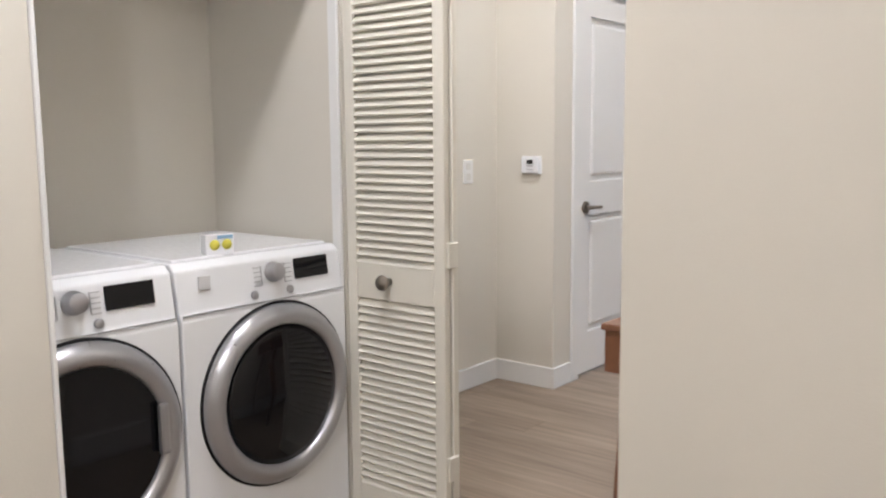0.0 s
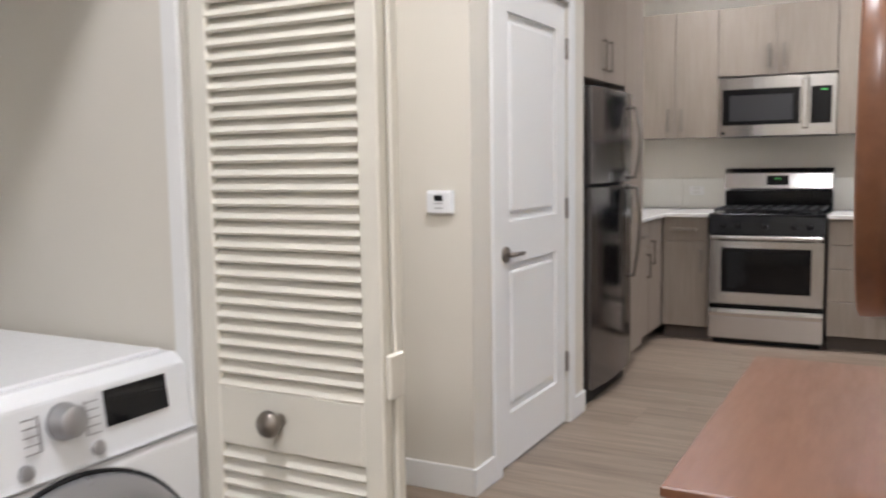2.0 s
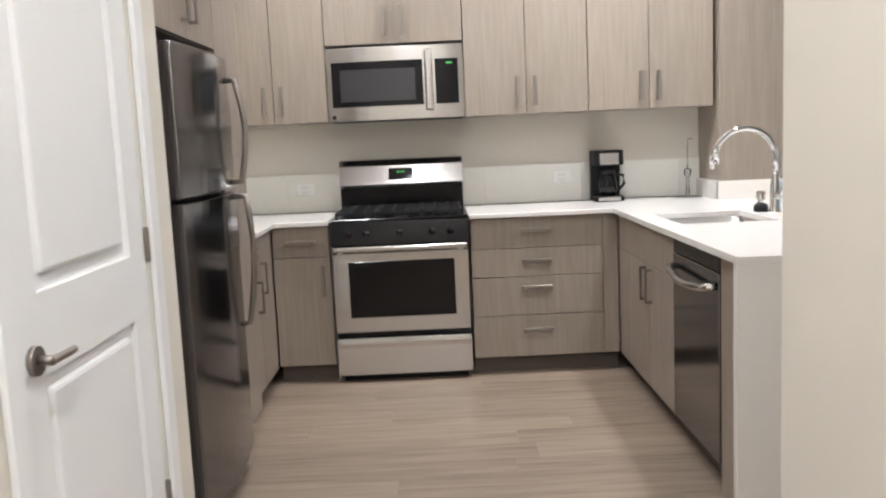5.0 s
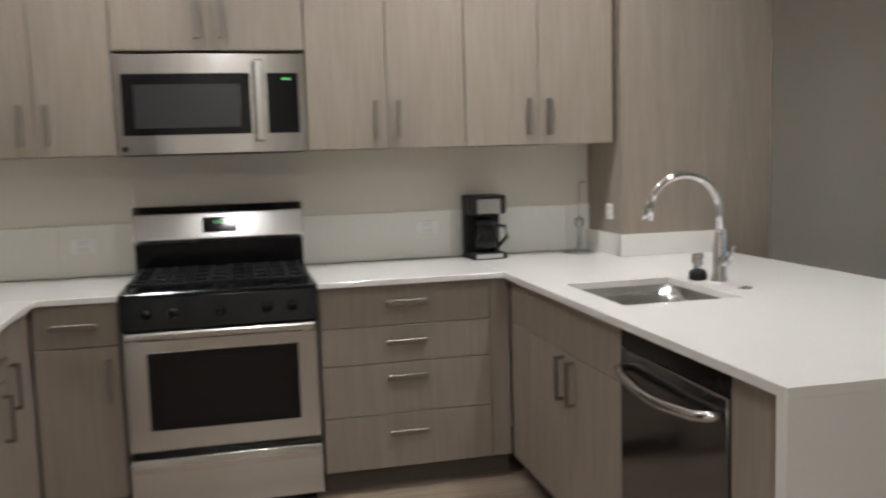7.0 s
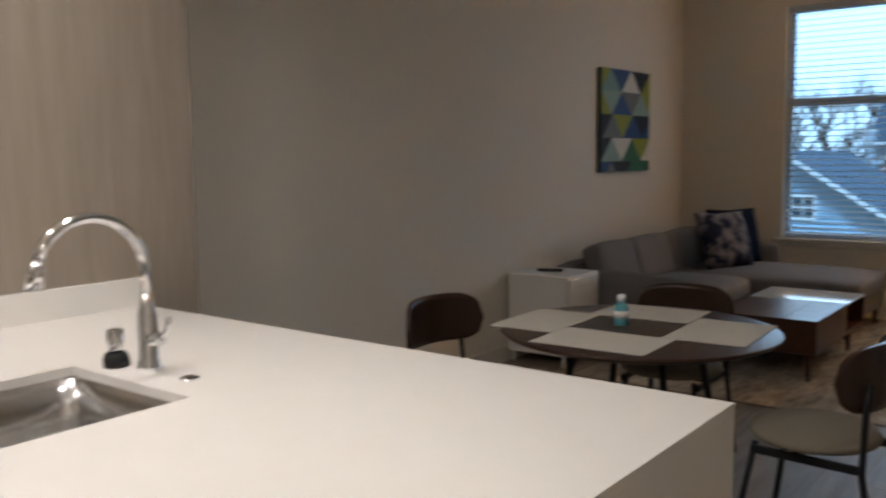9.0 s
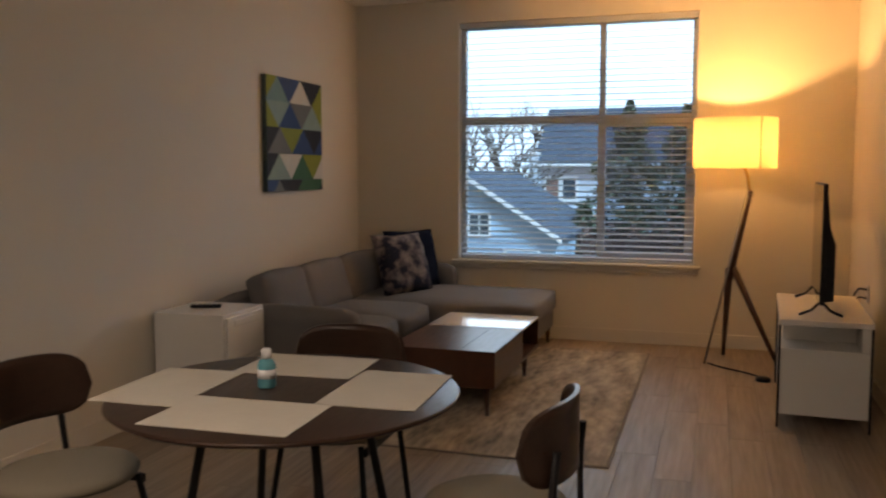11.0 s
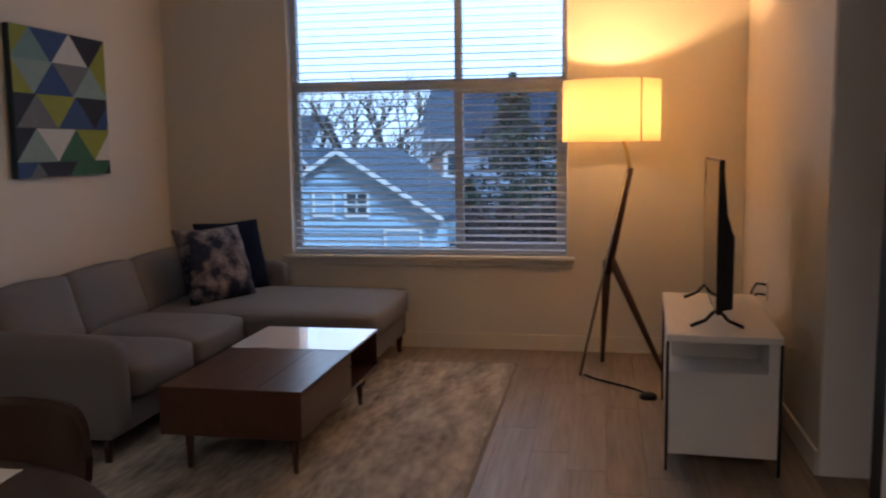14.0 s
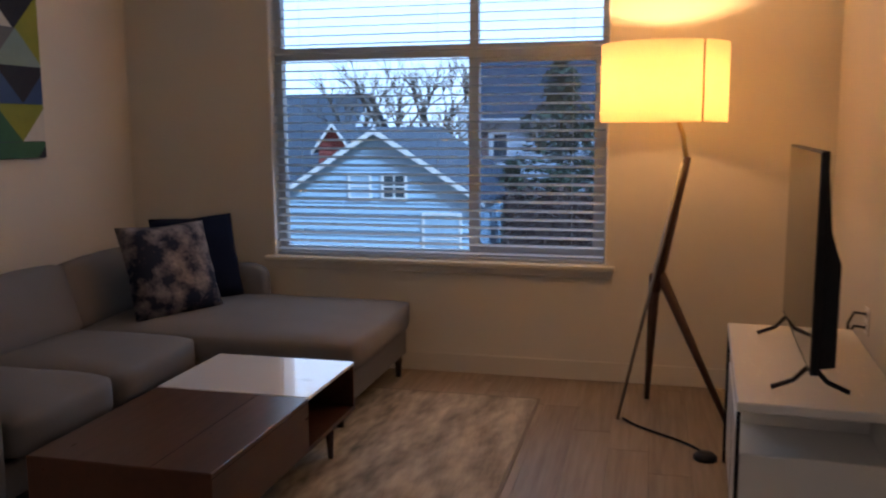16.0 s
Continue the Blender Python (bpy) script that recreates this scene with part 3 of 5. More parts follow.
def evergreen(x, y, z0, z1, r, seed, name="evergreen_tree", label="dark green evergreen tree with ragged outline"):
    rng = random.Random(seed)
    t = thing(name, x, y, GZ, label, "tree" if "tree" in name else "shrub")
    part("trunk", rod(bmesh.new(), (x, y, GZ), (x, y, z0 + (z1 - z0) * 0.8), 0.12, 0.04, 8), BARK, t)
    bm = bmesh.new()
    for k in range(2600):
        u = rng.random()
        rr = r * (1 - u ** 1.6 * 0.97) * math.sqrt(rng.random()) * (0.85 + 0.2 * math.sin(u * 23 + seed) + 0.25 * rng.random())
        a = rng.uniform(0, 6.283)
        c = Vector((x + rr * math.cos(a), y + rr * math.sin(a), z0 + u * (z1 - z0)))
        d = Vector((rng.uniform(-1, 1), rng.uniform(-1, 1), rng.uniform(-0.7, 0.3))) * 0.16
        e = Vector((rng.uniform(-1, 1), rng.uniform(-1, 1), rng.uniform(-1, 1))) * 0.07
        bm.faces.new([bm.verts.new(v) for v in (c - d, c + e, c + d, c - e)])
    tagged(part("crown", bm, LEAF, t), kind="stuff")


evergreen(31, 7.6, -1.2, 3.9, 1.8, 1)
evergreen(29.5, 5.6, -1.2, 3.6, 1.8, 15)
evergreen(28.0, 8.7, -2.4, 0.45, 1.2, 4, "shrub", "green leafy shrub behind the house")
evergreen(27.5, 7.2, -2.4, 0.35, 1.3, 7, "shrub", "green leafy shrub behind the house")
evergreen(27.5, 5.6, -2.4, 0.5, 1.4, 12, "shrub", "green leafy shrub behind the house")

TWIG = mat("brown_winter_hedge", (0.17, 0.10, 0.085), 0.9, vary=0.4, scale=2, grain=0.3, grain_scale=9, bump=0)
hd = thing("hedge", 25.5, 5.9, GZ, "brown leafless winter hedge beside the house", "hedge")
part("stems", boxes(((25.3, 3.0, GZ), (26.0, 8.4, -0.6), 0.1, 2)), TWIG, hd)
rng = random.Random(40)
bm = bmesh.new()
for k in range(6000):
    c = Vector((rng.uniform(25.0, 26.2), rng.uniform(2.9, 8.5), rng.uniform(GZ, -0.25 + 0.25 * math.sin(k))))
    d = Vector((rng.uniform(-1, 1), rng.uniform(-1, 1), rng.uniform(-0.6, 1))) * 0.17
    e = Vector((rng.uniform(-1, 1), rng.uniform(-1, 1), rng.uniform(-1, 1))) * 0.05
    bm.faces.new([bm.verts.new(v) for v in (c - d, c + e, c + d, c - e)])
tagged(part("twigs", bm, TWIG, hd), kind="stuff")
HAZE = mat("bright_overcast_sky", (0.5, 0.77, 1.0), 1.0, vary=0.1, scale=0.02, grain=0.05, grain_scale=0.1, bump=0, emit=0.8)
bm = bmesh.new()
box(bm, (140, -150, GZ), (141, 220, 110))
setting("backdrop", bm, HAZE, "bright overcast sky behind the houses", "backdrop")


# ---- laundry closet ----
def machine(name, y0, label, porthole):
    """Front loader facing +x, 0.64 wide: body, door ring, glass, knob, display, buttons."""
    x0, x1, w, h = -2.40, -1.71, 0.635, 0.94
    m = thing(name, (x0 + x1) / 2, y0 + w / 2, 0, label, "appliance", "laundry machines")
    bm = bmesh.new()
    prism(bm, [(x0, 0.02), (x1 - 0.02, 0.02), (x1, 0.05), (x1, 0.78), (x1 - 0.012, 0.80), (x1 - 0.03, h - 0.02), (x1 - 0.055, h), (x0, h)], "y", y0, y0 + w, 0.006)
    part("body", bm, APPL, m)
    part("top_lid", boxes(((x0 + 0.03, y0 + 0.02, h - 0.004), (x1 - 0.07, y0 + w - 0.02, h + 0.008), 0.006, 2)), APPL, m)
    for yy in (y0 + 0.08, y0 + w - 0.08):
        part("foot", rod(bmesh.new(), (x1 - 0.1, yy, 0), (x1 - 0.1, yy, 0.03), 0.025), BLACKM, m)
    c = pose(x1, y0 + w / 2 + 0.02, 0.50, 0, 90, 0)
    bm = bmesh.new()
    lathe(bm, [(0.283, -0.004), (0.285, 0.008), (0.278, 0.022), (0.262, 0.036), (0.25, 0.044), (0.236, 0.042), (0.224, 0.034), (0.218, 0.02), (0.218, -0.004)], c, 64)
    d = part("door", bm, SILVER, m, "silver ring door")
    bm = bmesh.new()
    if porthole:
        lathe(bm, [(0.22, 0.022), (0.2, 0.02), (0.16, -0.02), (0.125, -0.05), (0.0, -0.06)], c, 48)
    else:
        lathe(bm, [(0.22, 0.024), (0.2, 0.03), (0.12, 0.037), (0.0, 0.04)], c, 48)
    part("door_glass", bm, BGLASS, d, "dark door glass")
    bm = bmesh.new()
    lathe(bm, [(0.292, -0.001), (0.292, 0.003), (0.284, 0.004), (0.284, -0.001)], c, 64)
    part("seal", bm, BLACKM, d)
    if porthole:
        bm = boxes(((x1 + 0.03, y0 + w / 2 + 0.215, 0.44), (x1 + 0.05, y0 + w / 2 + 0.245, 0.58), 0.008, 2))
        part("door_handle", bm, SILVER, d)
    # control panel, tilted slightly back
    tilt = pose(x1 - 0.0195, 0, 0.868, 0, -7.5, 0)
    bm = bmesh.new()
    lathe(bm, [(0.032, 0.0), (0.032, 0.006), (0.029, 0.008), (0.027, 0.03), (0.023, 0.034), (0.0, 0.034)], tilt @ pose(0.001, y0 + 0.345, 0.012, 0, 90, 0), 32)
    part("knob", bm, SILVER, m)
    bm = bmesh.new()
    box(bm, (0.0, y0 + 0.43, -0.022), (0.004, y0 + 0.575, 0.043), 0.002, m=tilt)
    part("display", bm, BGLASS, m)
    for yy in (y0 + 0.265, y0 + 0.405):
        bm = bmesh.new()
        lathe(bm, [(0.013, 0), (0.013, 0.006), (0.010, 0.008), (0, 0.008)], tilt @ pose(0.001, yy, -0.05, 0, 90, 0), 20)
        part("button", bm, SILVER, m)
    bm = bmesh.new()
    for k in range(5):
        for yy in (y0 + 0.27, y0 + 0.392):
            box(bm, (0.001, yy, 0.03 - 0.014 * k), (0.0022, yy + 0.026, 0.0325 - 0.014 * k), m=tilt)
    box(bm, (0.001, y0 + 0.298, -0.025), (0.0024, y0 + 0.301, 0.035), m=tilt)
    box(bm, (0.001, y0 + 0.388, -0.025), (0.0024, y0 + 0.391, 0.035), m=tilt)
    tagged(part("dial_marks", bm, SILVER, m, "grey printed cycle marks"), kind="stuff")
    part("badge", boxes(((x1 - 0.018, y0 + 0.07, 0.86), (x1 - 0.0125, y0 + 0.11, 0.90), 0.001)), mat("pale_badge", (0.62, 0.62, 0.63), 0.4, vary=0.02), m)
    part("seam", boxes(((x1 - 0.004, y0 + 0.006, 0.793), (x1 + 0.0012, y0 + w - 0.006, 0.797))), SILVER, m)
    return m


machine("washing_machine", 0.805, "white front-loading washing machine with silver ring door", True)
machine("dryer", 1.45, "white front-loading dryer with silver ring door", False)
bx = thing("detergent_box", -1.80, 1.645, 0.944, "small white carton with yellow and blue print on the dryer", "box")
PRINTY = mat("yellow_print", (0.65, 0.6, 0.08), 0.5)
PRINTB = mat("blue_print", (0.25, 0.42, 0.6), 0.5)
m = Matrix.Translation((-1.80, 1.645, 0.944)) @ pose(0, 0, 0, 0, 0, -12)
bm = bmesh.new()
m = m @ Matrix.Scale(0.75, 4)
box(bm, (-0.025, -0.06, 0), (0.025, 0.06, 0.085), 0.002, m=m)
part("carton", bm, APPL, bx)
for yy in (-0.022, 0.03):
    bm = bmesh.new()
    lathe(bm, [(0.021, 0), (0.021, 0.001), (0, 0.001)], m @ pose(0.0252, yy, 0.043, 0, 90, 0), 24)
    part("yellow_spot", bm, PRINTY, bx, "round yellow spot")
bm = bmesh.new()
box(bm, (0.025, -0.01, 0.066), (0.0262, 0.056, 0.08), m=m)
part("print_band", bm, PRINTB, bx, "blue printed band")
hose = thing("vent_hose", -2.33, 1.36, 0.94, "grey ribbed vent hose against the closet wall", "hose")
bm = bmesh.new()
lathe(bm, [(0.045 + 0.006 * (k % 2), 0.02 * k) for k in range(70)], pose(-2.33, 1.33, 0.945), 20)
part("ribbed_tube", bm, SILVER, hose)


def louvre_panel(group_label, x, y):
    """One leaf of the folded closet door: frame, mid rail and slats, facing -y."""
    w, h, t = 0.415, 2.04, 0.028
    d = thing("louvre_door", x + w / 2, y + t / 2, 0.01, group_label, "door", "folded closet door leaves")
    for a, b in ((0, 0.042), (w - 0.042, w)):
        part("stile", boxes(((x + a, y, 0.01), (x + b, y + t, h), 0.003)), CREAM, d)
    for a, b in ((0.01, 0.12), (0.765, 0.88), (h - 0.09, h)):
        part("rail", boxes(((x + 0.042, y, a), (x + w - 0.042, y + t, b), 0.003)), CREAM, d)
    sl = bmesh.new()
    prism(sl, [(-0.018, -0.004), (0.018, -0.004), (0.018, 0.004), (-0.018, 0.004)], "x", -(w - 0.084) / 2, (w - 0.084) / 2)
    first = None
    for z0, z1 in ((0.12, 0.765), (0.88, h - 0.09)):
        n = int((z1 - z0) / 0.0262)
        for k in range(n):
            m = Matrix.Translation((0, 0, z0 + (z1 - z0) * (k + 0.5) / n - 0.01)) @ pose(0, 0, 0, 50, 0, 0)
            if first is None:
                first = part("slat", sl, CREAM, d, local=True)
                o = first
            else:
                o = new("slat", first.data)
                o.parent = d
            o.matrix_basis = m
    return d


ld = louvre_panel("cream louvred bifold closet door leaf folded open", -1.70, 2.092)
bm = bmesh.new()
lathe(bm, [(0.012, 0), (0.010, 0.012), (0.012, 0.02), (0.022, 0.026), (0.026, 0.034), (0.022, 0.044), (0, 0.047)], pose(-1.512, 2.092, 0.83, 90, 0, 0), 28)
part("door_knob", bm, NICKEL, ld, "satin nickel knob")
louvre_panel("cream louvred bifold closet door leaf behind the front one", -1.695, 2.128)
for z in (0.25, 0.93, 1.75):
    part("hinge", boxes(((-1.285, 2.10, z - 0.04), (-1.274, 2.148, z + 0.04), 0.003)), CREAM, ld)

# ---- hall fixtures ----
th = thing("thermostat", -2.08, 3.789, 1.15, "white wall thermostat with small dark display", "thermostat")
bm = bmesh.new()
box(bm, (-2.125, 3.762, 1.108), (-2.02, 3.789, 1.19), 0.006, 2)
part("case", bm, APPL, th)
part("base_plate", boxes(((-2.13, 3.78, 1.103), (-2.015, 3.7888, 1.195), 0.002)), APPL, th)
part("display", boxes(((-2.09, 3.760, 1.155), (-2.055, 3.763, 1.177))), BGLASS, th)
for k in range(2):
    part("button", boxes(((-2.092 + 0.004 * k, 3.7605, 1.143 - 0.018 * k), (-2.053, 3.7632, 1.148 - 0.018 * k))), SILVER, th)


def plate(name, label, lo, hi, out, dark=TRIM):
    o = thing(name, *[(a + b) / 2 for a, b in zip(lo, hi)], label, "wall plate")
    part("cover", boxes((lo, hi, 0.0025)), dark, o)
    c = [(a + b) / 2 for a, b in zip(lo, hi)]
    for s in (-1, 1):
        l, h = list(lo), list(hi)
        for k in range(3):
            if k == out[0]:
                l[k], h[k] = (hi[k] - 0.001, hi[k] + 0.002) if out[1] > 0 else (lo[k] - 0.002, lo[k] + 0.001)
            else:
                q = 0.25 if k == 2 else 0.5
                cc = c[k] + (s * (hi[k] - lo[k]) * 0.22 if k == 2 else 0)
                r = (hi[k] - lo[k]) * (0.14 if k == 2 else 0.22)
                l[k], h[k] = cc - r, cc + r
        part("socket" if "outlet" in name else "rocker", boxes((l, h, 0.001)), LACQ, o)
    return o


plate("light_switch", "white double light switch on the hall wall", (-2.299, 3.50, 1.06), (-2.293, 3.58, 1.18), (0, 1))
plate("wall_outlet", "white wall outlet on tiled backsplash", (-1.98, 7.741, 1.02), (-1.87, 7.746, 1.09), (1, -1))
plate("wall_outlet", "white wall outlet on tiled backsplash", (-0.38, 7.741, 1.03), (-0.27, 7.746, 1.10), (1, -1))
plate("wall_outlet", "white wall outlet on the wood-clad column", (0.529, 7.45, 1.085), (0.534, 7.52, 1.16), (0, -1))
plate("wall_outlet", "white wall outlet low on the living room wall", (2.02, YN - 0.006, 0.40), (2.10, YN - 0.001, 0.52), (1, -1))
po = plate("wall_outlet", "white wall outlet behind the television stand", (6.46, YS + 0.001, 0.55), (6.54, YS + 0.006, 0.67), (1, 1))
for z in (0.58, 0.64):
    bm = bmesh.new()
    tube(bm, [(6.5, YS + 0.005, z), (6.48, YS + 0.06, z + 0.01), (6.4, YS + 0.10, z - 0.02), (6.32, YS + 0.12, z - 0.12)], 0.006, 8)
    part("plug_cord", bm, BLACKM, po, "black plug cord")

con = thing("console_table", -0.68, 2.83, 0, "walnut console table with angled tapered legs against the hall wall", "table")
part("top", boxes(((-0.855, 2.285, 0.725), (-0.503, 3.375, 0.745), 0.003)), WALNUTY, con)
bm = boxes(((-0.845, 2.295, 0.60), (-0.503, 2.315, 0.7245)), ((-0.845, 3.345, 0.60), (-0.503, 3.365, 0.7245)), ((-0.525, 2.316, 0.60), (-0.503, 3.344, 0.7245)), ((-0.835, 2.316, 0.60), (-0.526, 3.344, 0.615)))
part("carcass", bm, WALNUTY, con)
for y0, y1 in ((2.32, 2.828), (2.834, 3.342)):
    part("drawer_front", boxes(((-0.852, y0, 0.604), (-0.834, y1, 0.722), 0.002)), WALNUTY, con)
for sx, lx in ((-0.80, -0.82), (-0.545, -0.53)):
    for sy, ly in ((2.37, 2.31), (3.29, 3.35)):
        part("leg", rod(bmesh.new(), (lx, ly, 0), (sx, sy, 0.60), 0.011, 0.021), WALNUTY, con)

mir = thing("round_mirror", -0.49, 2.83, 1.30, "round mirror in a deep walnut tray frame", "mirror")
c = pose(-0.487, 2.79, 1.335, 0, -90, 0)
bm = bmesh.new()
lathe(bm, [(0.325, 0.0), (0.332, 0.088), (0.343, 0.09), (0.356, 0.084), (0.35, 0.0)], c, 96)
part("frame", bm, WALNUTY, mir)
bm = bmesh.new()
lathe(bm, [(0.326, 0.004), (0.326, 0.012), (0.0, 0.012)], c, 64)
part("mirror_glass", bm, MIRROR, mir)


# ---- kitchen ----
def pull(bm, p, axis, length, out):
    """A bar handle with two posts. out: unit direction away from the door."""
    p, out = Vector(p), Vector(out)
    a = Vector((0, 0, 1)) if axis == "z" else (Vector((0, 1, 0)) if axis == "y" else Vector((1, 0, 0)))
    side = a.cross(out)
    for s in (-1, 1):
        q = p + a * s * (length / 2 - 0.006)
        e = a * 0.006 + side * 0.006
        lo, hi = q - e, q + e + out * 0.03
        box(bm, [min(u, v) for u, v in zip(lo, hi)], [max(u, v) for u, v in zip(lo, hi)], 0.001)
    e = a * length / 2 + side * 0.011
    lo, hi = p - e + out * 0.024, p + e + out * 0.034
    box(bm, [min(u, v) for u, v in zip(lo, hi)], [max(u, v) for u, v in zip(lo, hi)], 0.002)
    return bm


def cabinet(name, label, lo, hi, face, fronts, toe=0.0, group="kitchen cabinets"):
    """Carcass with door and drawer fronts. face: '-y', '+x' or '-x'. fronts: (u0, u1, z0, z1, kind, pull u, pull z, pull axis)."""
    o = thing(name, (lo[0] + hi[0]) / 2, (lo[1] + hi[1]) / 2, lo[2], label, "cabinet", group)
    T = 0.019
    l, h = list(lo), list(hi)
    l[2] += toe
    if face == "-y":
        l[1] += T + 0.001
    elif face == "-x":
        l[0] += T + 0.001
    else:
        h[0] -= T + 0.001
    part("body", boxes((l, h)), LAMV, o)
    if toe:
        tl, tt = list(lo), list(hi)
        tt[2] = lo[2] + toe
        if face == "-y":
            tl[1] += 0.075
        elif face == "-x":
            tl[0] += 0.075
        else:
            tt[0] -= 0.075
        part("toe_kick", boxes((tl, tt)), TOE, o)
    for u0, u1, z0, z1, kind, pu, pz, pa in fronts:
        g = 0.0018
        if face == "-y":
            b = ((u0 + g, lo[1], z0 + g), (u1 - g, lo[1] + T, z1 - g), 0.0015)
            q, out, ax = (pu, lo[1], pz), (0, -1, 0), "x"
        elif face == "-x":
            b = ((lo[0], u0 + g, z0 + g), (lo[0] + T, u1 - g, z1 - g), 0.0015)
            q, out, ax = (lo[0], pu, pz), (-1, 0, 0), "y"
        else:
            b = ((hi[0] - T, u0 + g, z0 + g), (hi[0], u1 - g, z1 - g), 0.0015)
            q, out, ax = (hi[0], pu, pz), (1, 0, 0), "y"
        d = part(kind, boxes(b), LAMV, o)
        if pa:
            part("handle", pull(bmesh.new(), q, "z" if pa == "z" else ax, 0.165, out), NICKEL, d, "satin nickel bar handle")
    return o


UZ0, UZ1, UY = 1.455, 2.37, 7.40
def upper(x0, x1, split, z0=UZ0):
    hz = z0 + 0.13
    cabinet("upper_cabinet", "grey-brown wood-grain upper cabinet with bar handles", (x0, UY, z0), (x1, YK - 0.001, UZ1), "-y", [(x0, split, z0, UZ1, "door", split - 0.05, hz, "z"), (split, x1, z0, UZ1, "door", split + 0.05, hz, "z")])


upper(-2.33, -1.711, -2.02)
upper(-1.709, -0.921, -1.315, 1.885)
upper(-0.919, -0.209, -0.565)
upper(-0.207, 0.515, 0.145)

cabinet("tall_cabinet", "tall grey-brown wood-grain cabinet beside the refrigerator", (-2.64, 5.93, 0), (-1.975, 6.34, 2.45), "+x", [(5.93, 6.34, 0.1, 1.30, "door", 5.98, 1.0, "z"), (5.93, 6.34, 1.30, 2.45, "door", 5.98, 1.45, "z")], 0.1)
cabinet("fridge_cabinet", "grey-brown wood-grain cabinet above the refrigerator", (-2.64, 5.152, 1.73), (-1.975, 5.928, 2.45), "+x", [(5.152, 5.54, 1.73, 2.45, "door", 5.49, 1.87, "z"), (5.54, 5.928, 1.73, 2.45, "door", 5.59, 1.87, "z")])
o = thing("refrigerator_surround", -2.3, 5.12, 0, "grey-brown wood-grain panel beside the refrigerator", "panel")
part("panel", boxes(((-2.64, 5.092, 0), (-1.97, 5.15, 2.45), 0.001)), LAMV, o)

BY = 7.10
cabinet("base_cabinet", "grey-brown wood-grain base cabinet on the side run", (-2.64, 6.342, 0), (-2.03, 7.74, 0.888), "+x", [(6.342, 6.72, 0.70, 0.886, "drawer", 6.53, 0.79, "y"), (6.342, 6.72, 0.1, 0.70, "door", 6.66, 0.58, "z"), (6.72, 7.07, 0.1, 0.886, "door", 6.78, 0.66, "z")], 0.1)
cabinet("base_cabinet", "grey-brown wood-grain base cabinet with one drawer", (-2.028, BY, 0), (-1.712, 7.74, 0.888), "-y", [(-2.028, -1.712, 0.715, 0.886, "drawer", -1.87, 0.80, "x"), (-2.028, -1.712, 0.1, 0.715, "door", -1.755, 0.58, "z")], 0.1)
cabinet("drawer_cabinet", "grey-brown wood-grain base cabinet with four drawers", (-0.93, BY, 0), (-0.113, 7.74, 0.888), "-y", [(-0.2, -0.113, 0.1, 0.886, "filler", 0, 0, ""), (-0.93, -0.2, 0.715, 0.886, "drawer", -0.57, 0.815, "x"), (-0.93, -0.2, 0.555, 0.715, "drawer", -0.57, 0.645, "x"), (-0.93, -0.2, 0.335, 0.555, "drawer", -0.57, 0.495, "x"), (-0.93, -0.2, 0.1, 0.335, "drawer", -0.57, 0.255, "x")], 0.1)
PX = -0.112
cabinet("sink_cabinet", "grey-brown wood-grain sink base cabinet with two doors", (PX, 5.98, 0), (0.50, 7.08, 0.70), "-x", [(6.86, 7.08, 0.1, 0.70, "panel", 0, 0, ""), (6.42, 6.86, 0.1, 0.70, "door", 6.47, 0.6, "z"), (5.98, 6.42, 0.1, 0.70, "door", 6.37, 0.6, "z")], 0.1)
o = thing("sink_rail", 0.1, 6.5, 0.70, "grey-brown wood-grain panel below the sink edge", "panel", "kitchen cabinets")
part("panel", boxes(((PX, 5.98, 0.702), (PX + 0.02, 7.08, 0.886))), LAMV, o)
o = thing("end_panel", 0.2, 5.2, 0, "grey-brown wood-grain end panel of the peninsula", "panel", "kitchen cabinets")
part("panel", boxes(((PX, 5.149, 0), (0.50, 5.37, 0.888), 0.001)), LAMV, o)
o = thing("peninsula_back", 0.52, 6.2, 0, "grey-brown wood-grain back panel of the peninsula", "panel", "kitchen cabinets")
part("panel", boxes(((0.502, 5.149, 0), (0.53, 7.34, 0.888))), LAMV, o)

# dishwasher
dw = thing("dishwasher", 0.2, 5.67, 0, "stainless steel dishwasher with curved bar handle", "dishwasher")
part("body", boxes(((PX + 0.02, 5.376, 0.1), (0.498, 5.974, 0.886))), BLACKM, dw)
part("door", boxes(((PX - 0.006, 5.378, 0.11), (PX + 0.019, 5.972, 0.815), 0.004)), DSTEEL, dw)
part("control_strip", boxes(((PX - 0.004, 5.378, 0.818), (PX + 0.019, 5.972, 0.882), 0.003)), BLACK, dw)
part("toe_kick", boxes(((PX + 0.06, 5.376, 0.0), (0.498, 5.974, 0.099))), TOE, dw)
bm = bmesh.new()
tube(bm, [(PX - 0.006, 5.41, 0.765), (PX - 0.03, 5.42, 0.762), (PX - 0.043, 5.47, 0.752), (PX - 0.055, 5.60, 0.742), (PX - 0.057, 5.675, 0.740), (PX - 0.055, 5.75, 0.742), (PX - 0.043, 5.88, 0.752), (PX - 0.03, 5.93, 0.762), (PX - 0.006, 5.94, 0.765)], 0.015, 12)
part("handle", bm, STEEL, dw)

